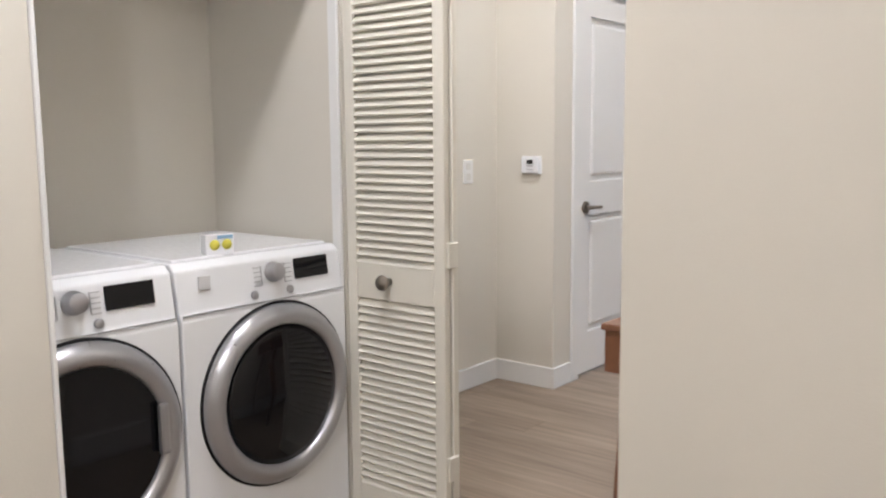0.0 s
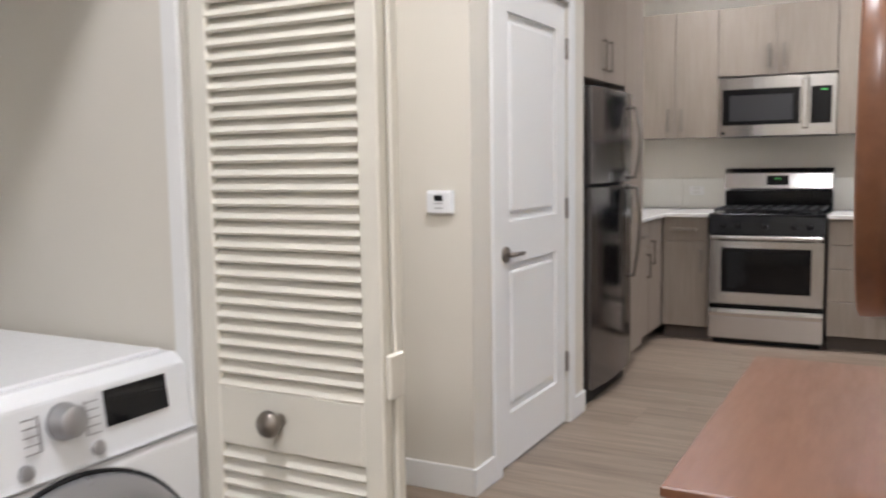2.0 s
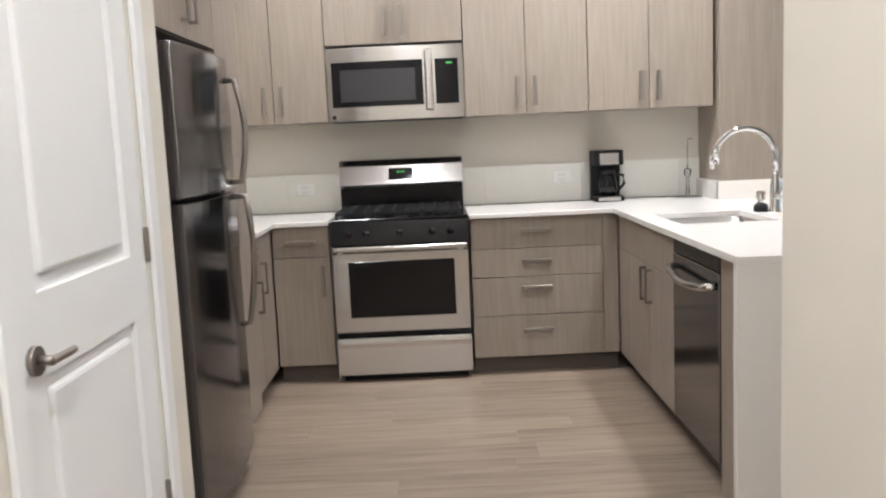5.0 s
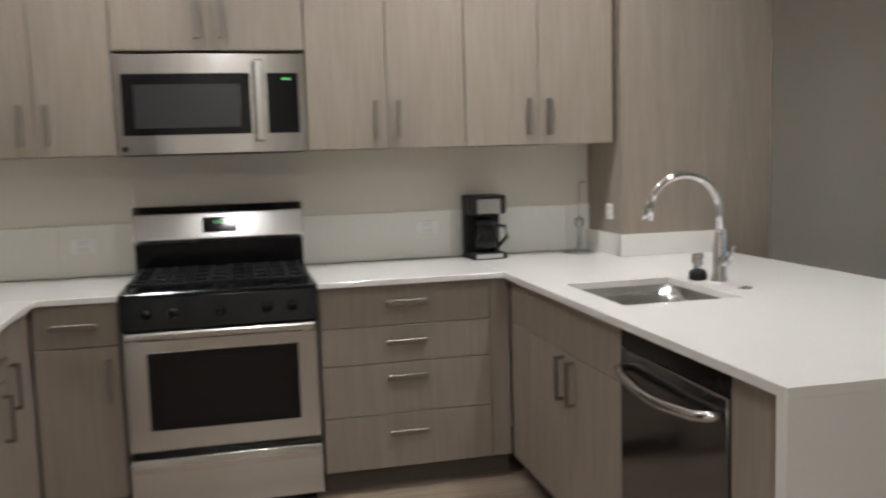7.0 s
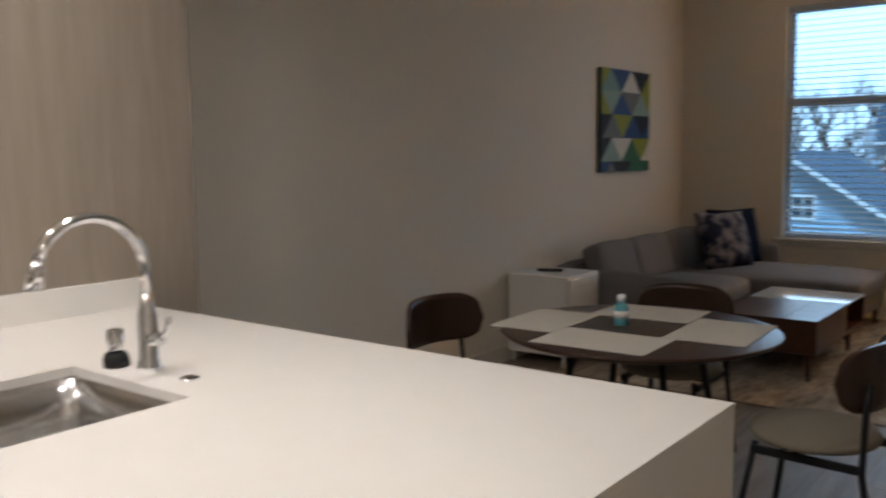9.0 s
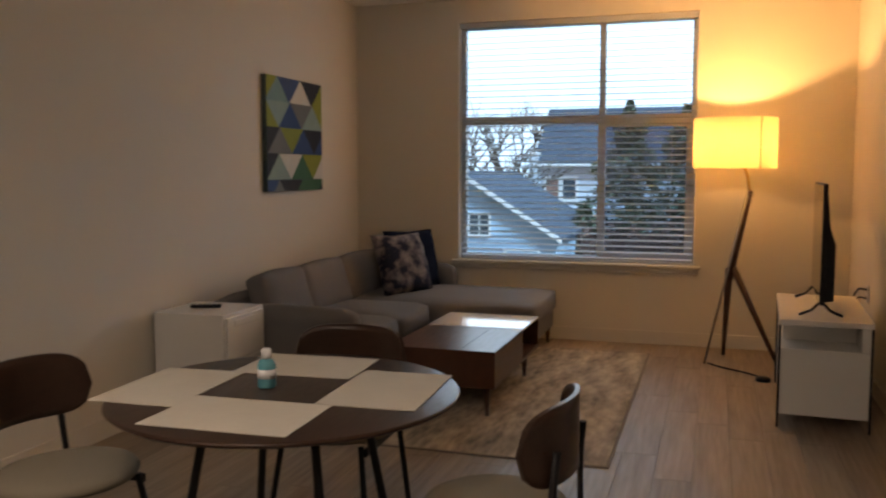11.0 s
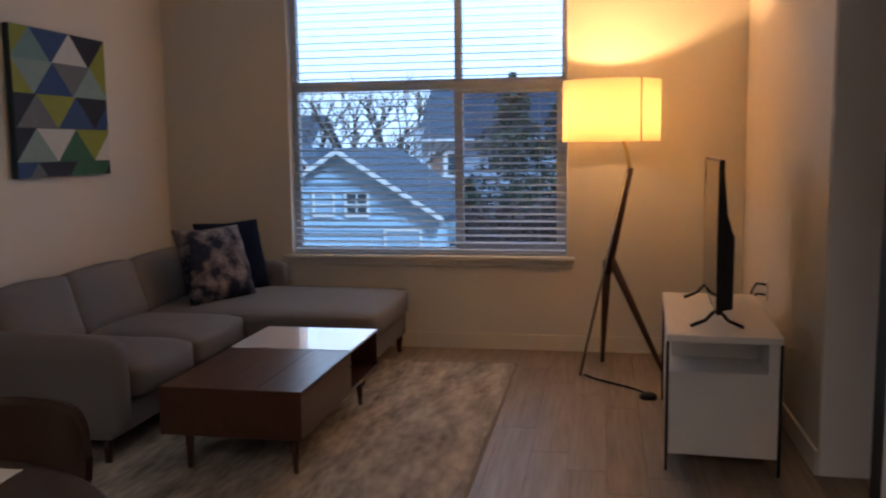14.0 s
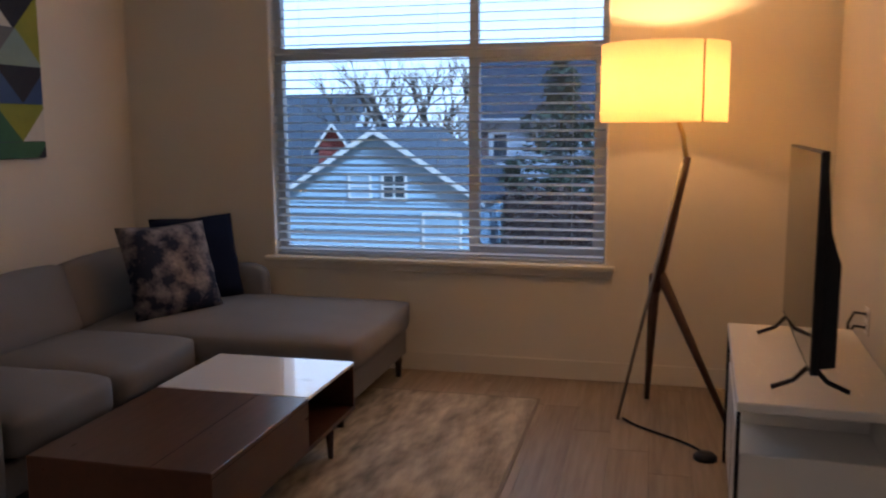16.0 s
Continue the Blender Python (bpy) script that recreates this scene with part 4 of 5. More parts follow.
# counters, with the sink cut out
ct = thing("countertop", 0.46, 6.4, 0.876, "white quartz peninsula counter with waterfall end", "countertop")
CX0, CX1, CY0 = -0.145, 1.07, 5.11
SX0, SX1, SY0, SY1 = -0.03, 0.40, 6.13, 6.64
for lo, hi in (((CX0, CY0), (CX1, SY0)), ((CX0, SY0), (SX0, SY1)), ((SX1, SY0), (CX1, SY1)), ((CX0, SY1), (CX1, 7.33)), ((CX0, 7.33), (0.535, 7.742))):
    part("slab", boxes(((lo[0], lo[1], 0.8895), (hi[0], hi[1], 0.914))), QUARTZ, ct)
part("waterfall_end", boxes(((CX0, CY0, 0.0), (CX1, CY0 + 0.037, 0.889))), QUARTZ, ct)
bm = boxes(((0.515, 7.325, 0.9145), (0.534, 7.741, 1.02)), ((0.515, 7.328, 0.9145), (CX1, 7.349, 1.02)))
part("upstand", bm, QUARTZ, ct)
sk = thing("kitchen_sink", 0.18, 6.38, 0.70, "undermount stainless steel sink bowl", "sink")
bm = bmesh.new()
prism(bm, [(SX0, SY0), (SX1, SY0), (SX1, SY1), (SX0, SY1)], "z", 0.71, 0.889, 0.0)
bmesh.ops.delete(bm, geom=[f for f in bm.faces if f.normal.z > 0.9], context="FACES")
bmesh.ops.bevel(bm, geom=[e for e in bm.edges if not e.is_boundary], offset=0.05, segments=5, profile=0.5, affect="EDGES")
for f in bm.faces:
    f.smooth = True
bmesh.ops.solidify(bm, geom=bm.faces[:], thickness=0.003)
part("bowl", bm, STEEL, sk)
bm = bmesh.new()
lathe(bm, [(0.045, 0), (0.045, 0.004), (0.03, 0.006), (0, 0.002)], pose(0.2, 6.38, 0.712), 24)
part("drain", bm, CHROME, sk)

fa = thing("kitchen_faucet", 0.50, 6.44, 0.914, "chrome gooseneck kitchen faucet with pull-down spray", "faucet")
bm = bmesh.new()
lathe(bm, [(0.032, 0), (0.03, 0.01), (0.025, 0.03), (0.024, 0.14), (0.018, 0.17), (0.014, 0.2)], pose(0.50, 6.44, 0.914), 28)
part("base", bm, CHROME, fa)
R = 0.145
arc = [(0.50, 6.44, 1.10), (0.50, 6.44, 1.17)] + [(0.50 - R + R * math.cos(a), 6.44, 1.175 + R * math.sin(a)) for a in [k * math.pi / 16 for k in range(0, 15)]]
part("spout", tube(bmesh.new(), arc, 0.0135, 14), CHROME, fa)
e = Vector(arc[-1])
part("spray_head", rod(bmesh.new(), e, e + Vector((-0.012, 0, -0.07)), 0.016, 0.021, 20), CHROME, fa)
bm = bmesh.new()
rod(bm, (0.50, 6.44, 1.0), (0.50, 6.385, 1.0), 0.02, 0.018)
tube(bm, [(0.50, 6.385, 1.0), (0.50, 6.365, 1.02), (0.50, 6.345, 1.06)], 0.007)
part("lever", bm, CHROME, fa)
sd = thing("soap_dispenser", 0.47, 6.545, 0.914, "black and chrome scrubber stand beside the faucet", "dispenser")
bm = bmesh.new()
lathe(bm, [(0.033, 0), (0.035, 0.02), (0.03, 0.035), (0.02, 0.04)], pose(0.47, 6.545, 0.914), 20)
part("holder", bm, BLACKM, sd)
bm = bmesh.new()
lathe(bm, [(0.02, 0.04), (0.022, 0.05), (0.022, 0.095), (0.015, 0.1), (0, 0.1)], pose(0.47, 6.545, 0.914), 20)
part("cap", bm, CHROME, sd)
ag = thing("air_gap_cap", 0.50, 6.27, 0.914, "low chrome sink hole cap on the counter", "cap")
bm = bmesh.new()
lathe(bm, [(0.025, 0), (0.023, 0.006), (0.012, 0.009), (0, 0.009)], pose(0.50, 6.27, 0.914), 24)
part("cap", bm, CHROME, ag)
sg = thing("glass_stand", 0.42, 7.60, 0.914, "clear glass and chrome stand on the counter corner", "stand")
CLEAR = glass("clear_glass", (0.93, 0.95, 0.95))
bm = bmesh.new()
lathe(bm, [(0.085, 0), (0.085, 0.006), (0.012, 0.014), (0.009, 0.12), (0.02, 0.14), (0.022, 0.17), (0.0, 0.18)], pose(0.42, 7.60, 0.914), 28)
part("body", bm, CLEAR, sg)
part("rod", tube(bmesh.new(), [(0.42, 7.60, 1.08), (0.42, 7.60, 1.25), (0.425, 7.60, 1.27), (0.45, 7.60, 1.265)], 0.004), CHROME, sg)

sc = thing("side_counter", -2.3, 7.2, 0.876, "white quartz counter beside the range", "countertop")
part("slab", boxes(((-2.645, 6.342, 0.8895), (-2.0, 7.07, 0.914), 0.002), ((-2.645, 7.07, 0.8895), (-1.706, 7.742, 0.914), 0.002)), QUARTZ, sc)
rc = thing("range_side_counter", -0.55, 7.4, 0.876, "white quartz counter between range and peninsula", "countertop")
part("slab", boxes(((-0.936, 7.07, 0.8895), (CX0 - 0.001, 7.742, 0.914), 0.002)), QUARTZ, rc)

# tiled backsplash: large glazed tiles with thin joints
bs = setting("backsplash", boxes(((-2.64, 7.752, 0.915), (0.555, YK - 0.001, 1.149))), TILE, "pale glazed tile backsplash", "backsplash")
for r, (z0, z1) in enumerate(((0.916, 1.149),)):
    x = -2.64
    while x < 0.55:
        w = min(0.61, 0.555 - x)
        o = part("tile", boxes(((0.001, 0, 0), (w - 0.001, 0.011, z1 - z0), 0.0015)), TILE, bs, local=True)
        o.matrix_basis = Matrix.Translation((x, 7.7445, z0))
        x += 0.61

cl = setting("column", bmesh.new(), LAMV, "wood-grain clad wall end beside the peninsula", "column")
part("cladding", boxes(((0.535, 7.35, 0), (1.33, YN - 0.001, HC - 0.002), 0.002)), LAMV, cl)

# refrigerator
fr = thing("refrigerator", -2.3, 5.535, 0, "stainless steel top-freezer refrigerator with long curved handles", "refrigerator")
FY0, FY1, FX = 5.165, 5.905, -1.905
part("body", boxes(((-2.62, FY0 + 0.01, 0.03), (FX - 0.085, FY1 - 0.01, 1.69), 0.004)), BLACKM, fr)
part("grille", boxes(((-2.6, FY0 + 0.02, 0.0), (FX - 0.06, FY1 - 0.02, 0.075))), BLACKM, fr)


def fridge_door(name, z0, z1):
    bm = bmesh.new()
    n = 9
    prof = [(FX - 0.08, FY0), (FX - 0.022, FY0)] + [(FX - 0.022 + 0.024 * math.sin(math.pi * k / n), FY0 + (FY1 - FY0) * k / n) for k in range(1, n)] + [(FX - 0.022, FY1), (FX - 0.08, FY1)]
    prism(bm, prof, "z", z0, z1, 0.006)
    return part(name, bm, DSTEEL, fr)


for nm, z0, z1, h0, h1 in (("freezer_door", 1.175, 1.685, 1.20, 1.60), ("fridge_door", 0.085, 1.162, 0.62, 1.14)):
    d = fridge_door(nm, z0, z1)
    zz = [h0 + (h1 - h0) * k / 10 for k in range(11)]
    bow = (lambda k: 0.045 * math.sin(math.pi * min(1, (k + 1.5) / 13))) if nm == "freezer_door" else (lambda k: 0.045 * math.sin(math.pi * min(1, (12.5 - k + 0.5) / 14)))
    pts = [(FX - 0.015, FY1 - 0.06, zz[0])] + [(FX + 0.002 + bow(k), FY1 - 0.055, z) for k, z in enumerate(zz)] + [(FX - 0.015, FY1 - 0.06, zz[-1])]
    part("handle", tube(bmesh.new(), pts, 0.012, 12), NICKEL, d, "curved grey metal bar handle")

# range
rg = thing("gas_range", -1.32, 7.4, 0, "freestanding stainless steel gas range with black cooktop", "range")
RX0, RX1 = -1.70, -0.94
part("body", boxes(((RX0 + 0.004, 7.09, 0.03), (RX1 - 0.004, 7.735, 0.88), 0.003)), BLACK, rg)
part("plinth", boxes(((RX0 + 0.03, 7.12, 0.0), (RX1 - 0.03, 7.7, 0.03))), BLACKM, rg)
bm = bmesh.new()
prism(bm, [(7.058, 0.045), (7.088, 0.045), (7.088, 0.255), (7.05, 0.255), (7.045, 0.225), (7.058, 0.20)], "x", RX0 + 0.005, RX1 - 0.005, 0.002)
part("drawer", bm, STEEL, rg)
ov = part("oven_door", boxes(((RX0 + 0.004, 7.05, 0.285), (RX1 - 0.004, 7.088, 0.735), 0.006)), STEEL, rg)
part("oven_window", boxes(((RX0 + 0.092, 7.0465, 0.372), (RX1 - 0.085, 7.0515, 0.683), 0.001)), BLACK, ov)
part("oven_glass", boxes(((RX0 + 0.135, 7.0448, 0.40), (RX1 - 0.125, 7.047, 0.655))), BGLASS, ov)
bm = bmesh.new()
box(bm, (RX0 + 0.012, 7.005, 0.742), (RX1 - 0.012, 7.028, 0.772), 0.009, 2)
for x in (RX0 + 0.05, RX1 - 0.05):
    box(bm, (x - 0.015, 7.02, 0.728), (x + 0.015, 7.06, 0.765), 0.004)
part("oven_handle", bm, STEEL, ov)
bm = bmesh.new()
prism(bm, [(7.04, 0.775), (7.08, 0.775), (7.09, 0.90), (7.062, 0.90)], "x", RX0 + 0.002, RX1 - 0.002, 0.003)
cp = part("control_panel", bm, BLACK, rg, "glossy black knob panel")
for x in (-1.60, -1.50, -1.32, -1.14, -1.04):
    bm = bmesh.new()
    lathe(bm, [(0.021, 0), (0.021, 0.012), (0.016, 0.022), (0, 0.023)], pose(x, 7.05, 0.838, 98, 0, 0), 20)
    part("knob", bm, BLACK, cp)
part("cooktop", boxes(((RX0, 7.062, 0.893), (RX1, 7.66, 0.918), 0.006)), BLACK, rg, "black enamel cooktop")
for x0, x1 in ((RX0 + 0.03, -1.445), (-1.44, -1.20), (-1.195, RX1 - 0.03)):
    bm = bmesh.new()
    for yy in (7.10, 7.62):
        box(bm, (x0, yy, 0.935), (x1, yy + 0.012, 0.95), 0.002)
    for k in range(4):
        xx = x0 + (x1 - x0 - 0.012) * k / 3
        box(bm, (xx, 7.10, 0.937), (xx + 0.012, 7.632, 0.952), 0.002)
    for yy in (7.22, 7.36, 7.50):
        box(bm, (x0, yy, 0.937), (x1, yy + 0.011, 0.951), 0.002)
    for xx in (x0, x1 - 0.012):
        for yy in (7.10, 7.62):
            box(bm, (xx, yy, 0.917), (xx + 0.012, yy + 0.012, 0.936))
    part("grate", bm, BLACKM, rg, "black cast iron grate")
for x, y in ((-1.56, 7.22), (-1.56, 7.50), (-1.32, 7.36), (-1.08, 7.22), (-1.08, 7.50)):
    bm = bmesh.new()
    lathe(bm, [(0.05, 0), (0.048, 0.01), (0.036, 0.012), (0.036, 0.018), (0, 0.019)], pose(x, y, 0.917), 24)
    part("burner", bm, BLACKM, rg)
part("backguard_base", boxes(((RX0 + 0.006, 7.66, 0.9), (RX1 - 0.006, 7.735, 1.06), 0.003)), BLACK, rg)
bm = bmesh.new()
prism(bm, [(7.64, 1.055), (7.735, 1.055), (7.735, 1.225), (7.705, 1.225), (7.665, 1.19), (7.63, 1.075)], "x", RX0 + 0.002, RX1 - 0.002, 0.006)
bg = part("backguard", bm, STEEL, rg)
m = pose(-1.32, 7.6455, 1.135, -17, 0, 0)
bm = bmesh.new()
box(bm, (-0.075, -0.006, -0.034), (0.075, 0.002, 0.034), 0.002, m=m)
part("display", bm, BGLASS, bg)
GREEN = mat("green_digits", (0.1, 0.6, 0.12), 0.5, emit=0.04)
bm = bmesh.new()
for k in range(3):
    box(bm, (-0.022 + 0.016 * k, -0.0072, 0.004), (-0.012 + 0.016 * k, -0.0062, 0.016), m=m)
part("clock_digits", bm, GREEN, bg, "small green lit clock digits")

# microwave
mw = thing("microwave", -1.31, 7.55, 1.45, "stainless over-range microwave with black glass door", "microwave")
MX0, MX1 = -1.705, -0.922
part("body", boxes(((MX0 + 0.004, 7.425, 1.452), (MX1 - 0.004, YK - 0.002, 1.875), 0.003)), BLACKM, mw)
bm = bmesh.new()
arcx = [(MX0 + (MX1 - MX0) * k / 10, 7.405 - 0.018 * math.sin(math.pi * k / 10)) for k in range(11)]
prism(bm, arcx + [(MX1, 7.424), (MX0, 7.424)], "z", 1.455, 1.872, 0.002)
fc = part("front", bm, STEEL, mw)
def bowed(name, x0, x1, z0, z1, mt, off, parent):
    bm = bmesh.new()
    f = lambda x: 7.405 - 0.018 * math.sin(math.pi * (x - MX0) / (MX1 - MX0)) - off
    xs = [x0 + (x1 - x0) * k / 8 for k in range(9)]
    prism(bm, [(x, f(x)) for x in xs] + [(x, f(x) + off + 0.003) for x in xs[::-1]], "z", z0, z1)
    return part(name, bm, mt, parent)
bowed("door_glass", MX0 + 0.025, -1.155, 1.535, 1.79, BLACK, 0.002, fc)
bowed("window_mesh", MX0 + 0.075, -1.20, 1.565, 1.745, mat("microwave_mesh", (0.035, 0.035, 0.037), 0.3, vary=0.05, bump=0.0), 0.0035, fc)
bowed("keypad", -1.085, MX1 - 0.03, 1.535, 1.79, BLACK, 0.002, fc)
bowed("clock_digits", -1.02, -0.985, 1.76, 1.77, GREEN, 0.003, fc)
bm = bmesh.new()
box(bm, (-1.142, 7.345, 1.50), (-1.098, 7.366, 1.845), 0.009, 2)
for z in (1.52, 1.82):
    box(bm, (-1.13, 7.36, z - 0.015), (-1.11, 7.40, z + 0.015), 0.003)
part("handle", bm, STEEL, fc)
bm = bmesh.new()
lathe(bm, [(0.012, 0), (0.012, 0.001), (0, 0.001)], pose(MX0 + 0.03, 7.4, 1.48, 90, 0, 0), 20)
part("badge", bm, BLACKM, fc)

# coffee maker
cm = thing("coffee_maker", -0.07, 7.62, 0.914, "black and steel drip coffee maker with glass carafe", "coffee maker")
X0, X1, Y0, Y1 = -0.155, 0.02, 7.53, 7.72
part("base", boxes(((X0, Y0, 0.914), (X1, Y1, 0.945), 0.008, 2)), BLACKM, cm)
part("water_tank", boxes(((X0, Y1 - 0.07, 0.945), (X1, Y1, 1.22), 0.008, 2)), BLACKM, cm)
part("brew_head", boxes(((X0, Y0 + 0.005, 1.13), (X1, Y1 - 0.071, 1.22), 0.008, 2)), BLACKM, cm)
part("steel_band", boxes(((X0 + 0.03, Y0 - 0.001, 1.135), (X1 - 0.03, Y0 + 0.006, 1.205), 0.002)), STEEL, cm)
part("steel_plate", boxes(((X0 + 0.02, Y0 - 0.002, 0.919), (X1 - 0.02, Y0 + 0.004, 0.942), 0.001)), STEEL, cm)
bm = bmesh.new()
lathe(bm, [(0.045, 0), (0.056, 0.03), (0.058, 0.07), (0.048, 0.11), (0.04, 0.125), (0.042, 0.135)], pose((X0 + X1) / 2, Y0 + 0.065, 0.947), 28)
cf = part("carafe", bm, BGLASS, cm, "dark glass carafe")
bm = bmesh.new()
lathe(bm, [(0.045, 0.13), (0.045, 0.15), (0.03, 0.158), (0, 0.158)], pose((X0 + X1) / 2, Y0 + 0.065, 0.947), 24)
part("lid", bm, BLACKM, cf)
hx = (X0 + X1) / 2
part("handle", tube(bmesh.new(), [(hx + 0.045, Y0 + 0.04, 1.075), (hx + 0.085, Y0 + 0.02, 1.07), (hx + 0.09, Y0 + 0.015, 1.02), (hx + 0.055, Y0 + 0.035, 0.975)], 0.009), BLACKM, cf)

# recessed ceiling lights
GLOW = mat("lit_diffuser", (1.0, 0.9, 0.78), 0.5, vary=0, bump=0, emit=6)
for x, y, w in DOWNLIGHTS:
    o = thing("ceiling_light", x, y, HC, "white round recessed ceiling light, switched on", "lamp", "recessed ceiling lights")
    bm = bmesh.new()
    lathe(bm, [(0.085, -0.012), (0.11, -0.006), (0.112, 0.0), (0.085, 0.0)], pose(x, y, HC), 32)
    part("trim_ring", bm, TRIM, o)
    bm = bmesh.new()
    lathe(bm, [(0.085, -0.004), (0.0, -0.004)], pose(x, y, HC), 32)
    part("diffuser", bm, GLOW, o)


# ---- dining corner ----
TX, TY, TR = 2.468, 5.99, 0.562
tb = thing("dining_table", TX, TY, 0, "round dark-stained dining table with black metal legs", "table")
bm = bmesh.new()
lathe(bm, [(0, 0.715), (TR - 0.06, 0.715), (TR - 0.012, 0.73), (TR, 0.739), (TR - 0.002, 0.745), (TR - 0.01, 0.747), (0, 0.747)], pose(TX, TY, 0), 72)
part("tabletop", bm, DWOOD, tb)
for k in range(4):
    a = math.pi / 4 + k * math.pi / 2
    bm = bmesh.new()
    tube(bm, [(TX + 0.40 * math.cos(a), TY + 0.40 * math.sin(a), 0), (TX + 0.26 * math.cos(a), TY + 0.26 * math.sin(a), 0.70), (TX + 0.1 * math.cos(a), TY + 0.1 * math.sin(a), 0.713)], 0.014)
    part("leg", bm, BLACKM, tb)
mats = [((2.00, 5.76), (2.32, 6.22)), ((2.34, 5.52), (2.80, 5.84)), ((2.64, 5.86), (2.96, 6.30)), ((2.17, 6.23), (2.63, 6.53))]
for (x0, y0), (x1, y1) in mats:
    cx, cy = (x0 + x1) / 2, (y0 + y1) / 2
    o = thing("placemat", cx, cy, 0.7475, "off-white woven rectangular placemat on the dining table", "placemat", "placemats on the table", rz=random.uniform(-4, 4))
    part("mat", boxes(((x0 - cx, y0 - cy, 0), (x1 - cx, y1 - cy, 0.003), 0.001)), PAPER, o, local=True)
bo = thing("sanitizer_bottle", 2.48, 6.07, 0.747, "small clear bottle of blue-green gel with white cap", "bottle")
GEL = mat("blue_green_gel", (0.10, 0.36, 0.42), 0.1, vary=0.05, bump=0)
bm = bmesh.new()
lathe(bm, [(0.026, 0), (0.03, 0.006), (0.03, 0.075), (0.022, 0.092), (0.013, 0.097)], pose(2.48, 6.07, 0.747), 24)
part("bottle", bm, GEL, bo)
bm = bmesh.new()
lathe(bm, [(0.016, 0.097), (0.017, 0.125), (0.012, 0.13), (0, 0.13)], pose(2.48, 6.07, 0.747), 20)
part("cap", bm, APPL, bo)
part("paper_label", rod(bmesh.new(), (2.48, 6.07, 0.78), (2.48, 6.07, 0.81), 0.0305, seg=24), APPL, bo)


def chair():
    """Faces +y from its back at -y; origin on the floor under the seat."""
    c = thing("dining_chair", 0, 0, 0, "dark bentwood dining chair with beige round seat, black metal legs", "chair", "chairs round the table")
    bm = bmesh.new()
    lathe(bm, [(0, 0.435), (0.19, 0.435), (0.225, 0.445), (0.235, 0.462), (0.222, 0.48), (0.18, 0.492), (0.08, 0.497), (0, 0.498)], Matrix.Diagonal((1.0, 0.95, 1, 1)), 40)
    part("seat", bm, SEATF, c, "beige upholstered seat", local=True)
    # curved backrest with rounded ends
    bm = bmesh.new()
    n, k = 24, 8
    grid = []
    for i in range(n + 1):
        u = -1 + 2 * i / n
        a = u * 0.95
        half = 0.11 * (1 - abs(u) ** 5) ** 0.5 + 0.002
        grid.append([(0.30 * math.sin(a), -0.03 - 0.23 * math.cos(a) + 0.02, 0.70 + half * (-1 + 2 * j / k) * 1.0 + 0.01 * (1 - u * u)) for j in range(k + 1)])
    for off, flip in ((0.0, False), (0.014, True)):
        vs = [[bm.verts.new((x * (1 - off * 3), y + off, z)) for x, y, z in col] for col in grid]
        for i in range(n):
            for j in range(k):
                q = [vs[i][j], vs[i + 1][j], vs[i + 1][j + 1], vs[i][j + 1]]
                f = bm.faces.new(q[::-1] if flip else q)
                f.smooth = True
        if off == 0:
            outer = vs
    rim = lambda vs: [vs[i][0] for i in range(n + 1)] + [vs[n][j] for j in range(1, k + 1)] + [vs[i][k] for i in range(n - 1, -1, -1)] + [vs[0][j] for j in range(k - 1, 0, -1)]
    ra, rb = rim(outer), rim(vs)
    for i in range(len(ra)):
        bm.faces.new((ra[i], rb[i], rb[(i + 1) % len(ra)], ra[(i + 1) % len(ra)]))
    bmesh.ops.recalc_face_normals(bm, faces=bm.faces)
    part("backrest", bm, DWOOD, c, "curved dark plywood backrest", local=True)
    for s in (-1, 1):
        part("back_leg", tube(bmesh.new(), [(s * 0.215, -0.28, 0), (s * 0.19, -0.215, 0.40), (s * 0.165, -0.215, 0.60), (s * 0.16, -0.225, 0.70)], 0.0115), BLACKM, c, local=True)
        part("front_leg", tube(bmesh.new(), [(s * 0.21, 0.22, 0), (s * 0.16, 0.15, 0.432)], 0.0115), BLACKM, c, local=True)
        part("side_brace", boxes(((s * 0.18 - 0.008, -0.215, 0.395), (s * 0.18 + 0.008, 0.16, 0.425), 0.003)), BLACKM, c, local=True)
    part("cross_brace", boxes(((-0.185, -0.012, 0.405), (0.185, 0.012, 0.434), 0.003)), BLACKM, c, local=True)
    return c


first = chair()
first.matrix_basis = pose(2.42, 5.28, 0, 0, 0, -4)
copy_thing(first, pose(2.27, 6.70, 0, 0, 0, 172))
copy_thing(first, pose(3.04, 6.08, 0, 0, 0, 92))


# ---- living room ----
nc = thing("nightstand", 4.51, 7.59, 0, "white lacquered side cabinet with two drawers beside the sofa", "cabinet")
part("body", boxes(((4.28, 7.355, 0.08), (4.74, 7.82, 0.63), 0.004)), LACQ, nc)
for z0, z1 in ((0.10, 0.35), (0.36, 0.61)):
    d = part("drawer", boxes(((4.30, 7.338, z0), (4.72, 7.354, z1), 0.003)), LACQ, nc)
    part("finger_pull", boxes(((4.38, 7.334, z1 - 0.06), (4.64, 7.3385, z1 - 0.02), 0.002)), LACQ, d)
for x in (4.31, 4.71):
    for y in (7.39, 7.79):
        part("leg", rod(bmesh.new(), (x, y, 0), (x, y, 0.085), 0.012), LACQ, nc)
rm = thing("remote_control", 4.52, 7.62, 0.63, "black remote control lying on the white cabinet", "remote", rz=115)
part("case", boxes(((-0.09, -0.022, 0), (0.09, 0.022, 0.02), 0.006, 2)), BLACKM, rm, local=True)
for k in range(5):
    part("button", boxes(((-0.07 + 0.028 * k, -0.012, 0.0195), (-0.056 + 0.028 * k, 0.012, 0.0225))), SILVER, rm, local=True)

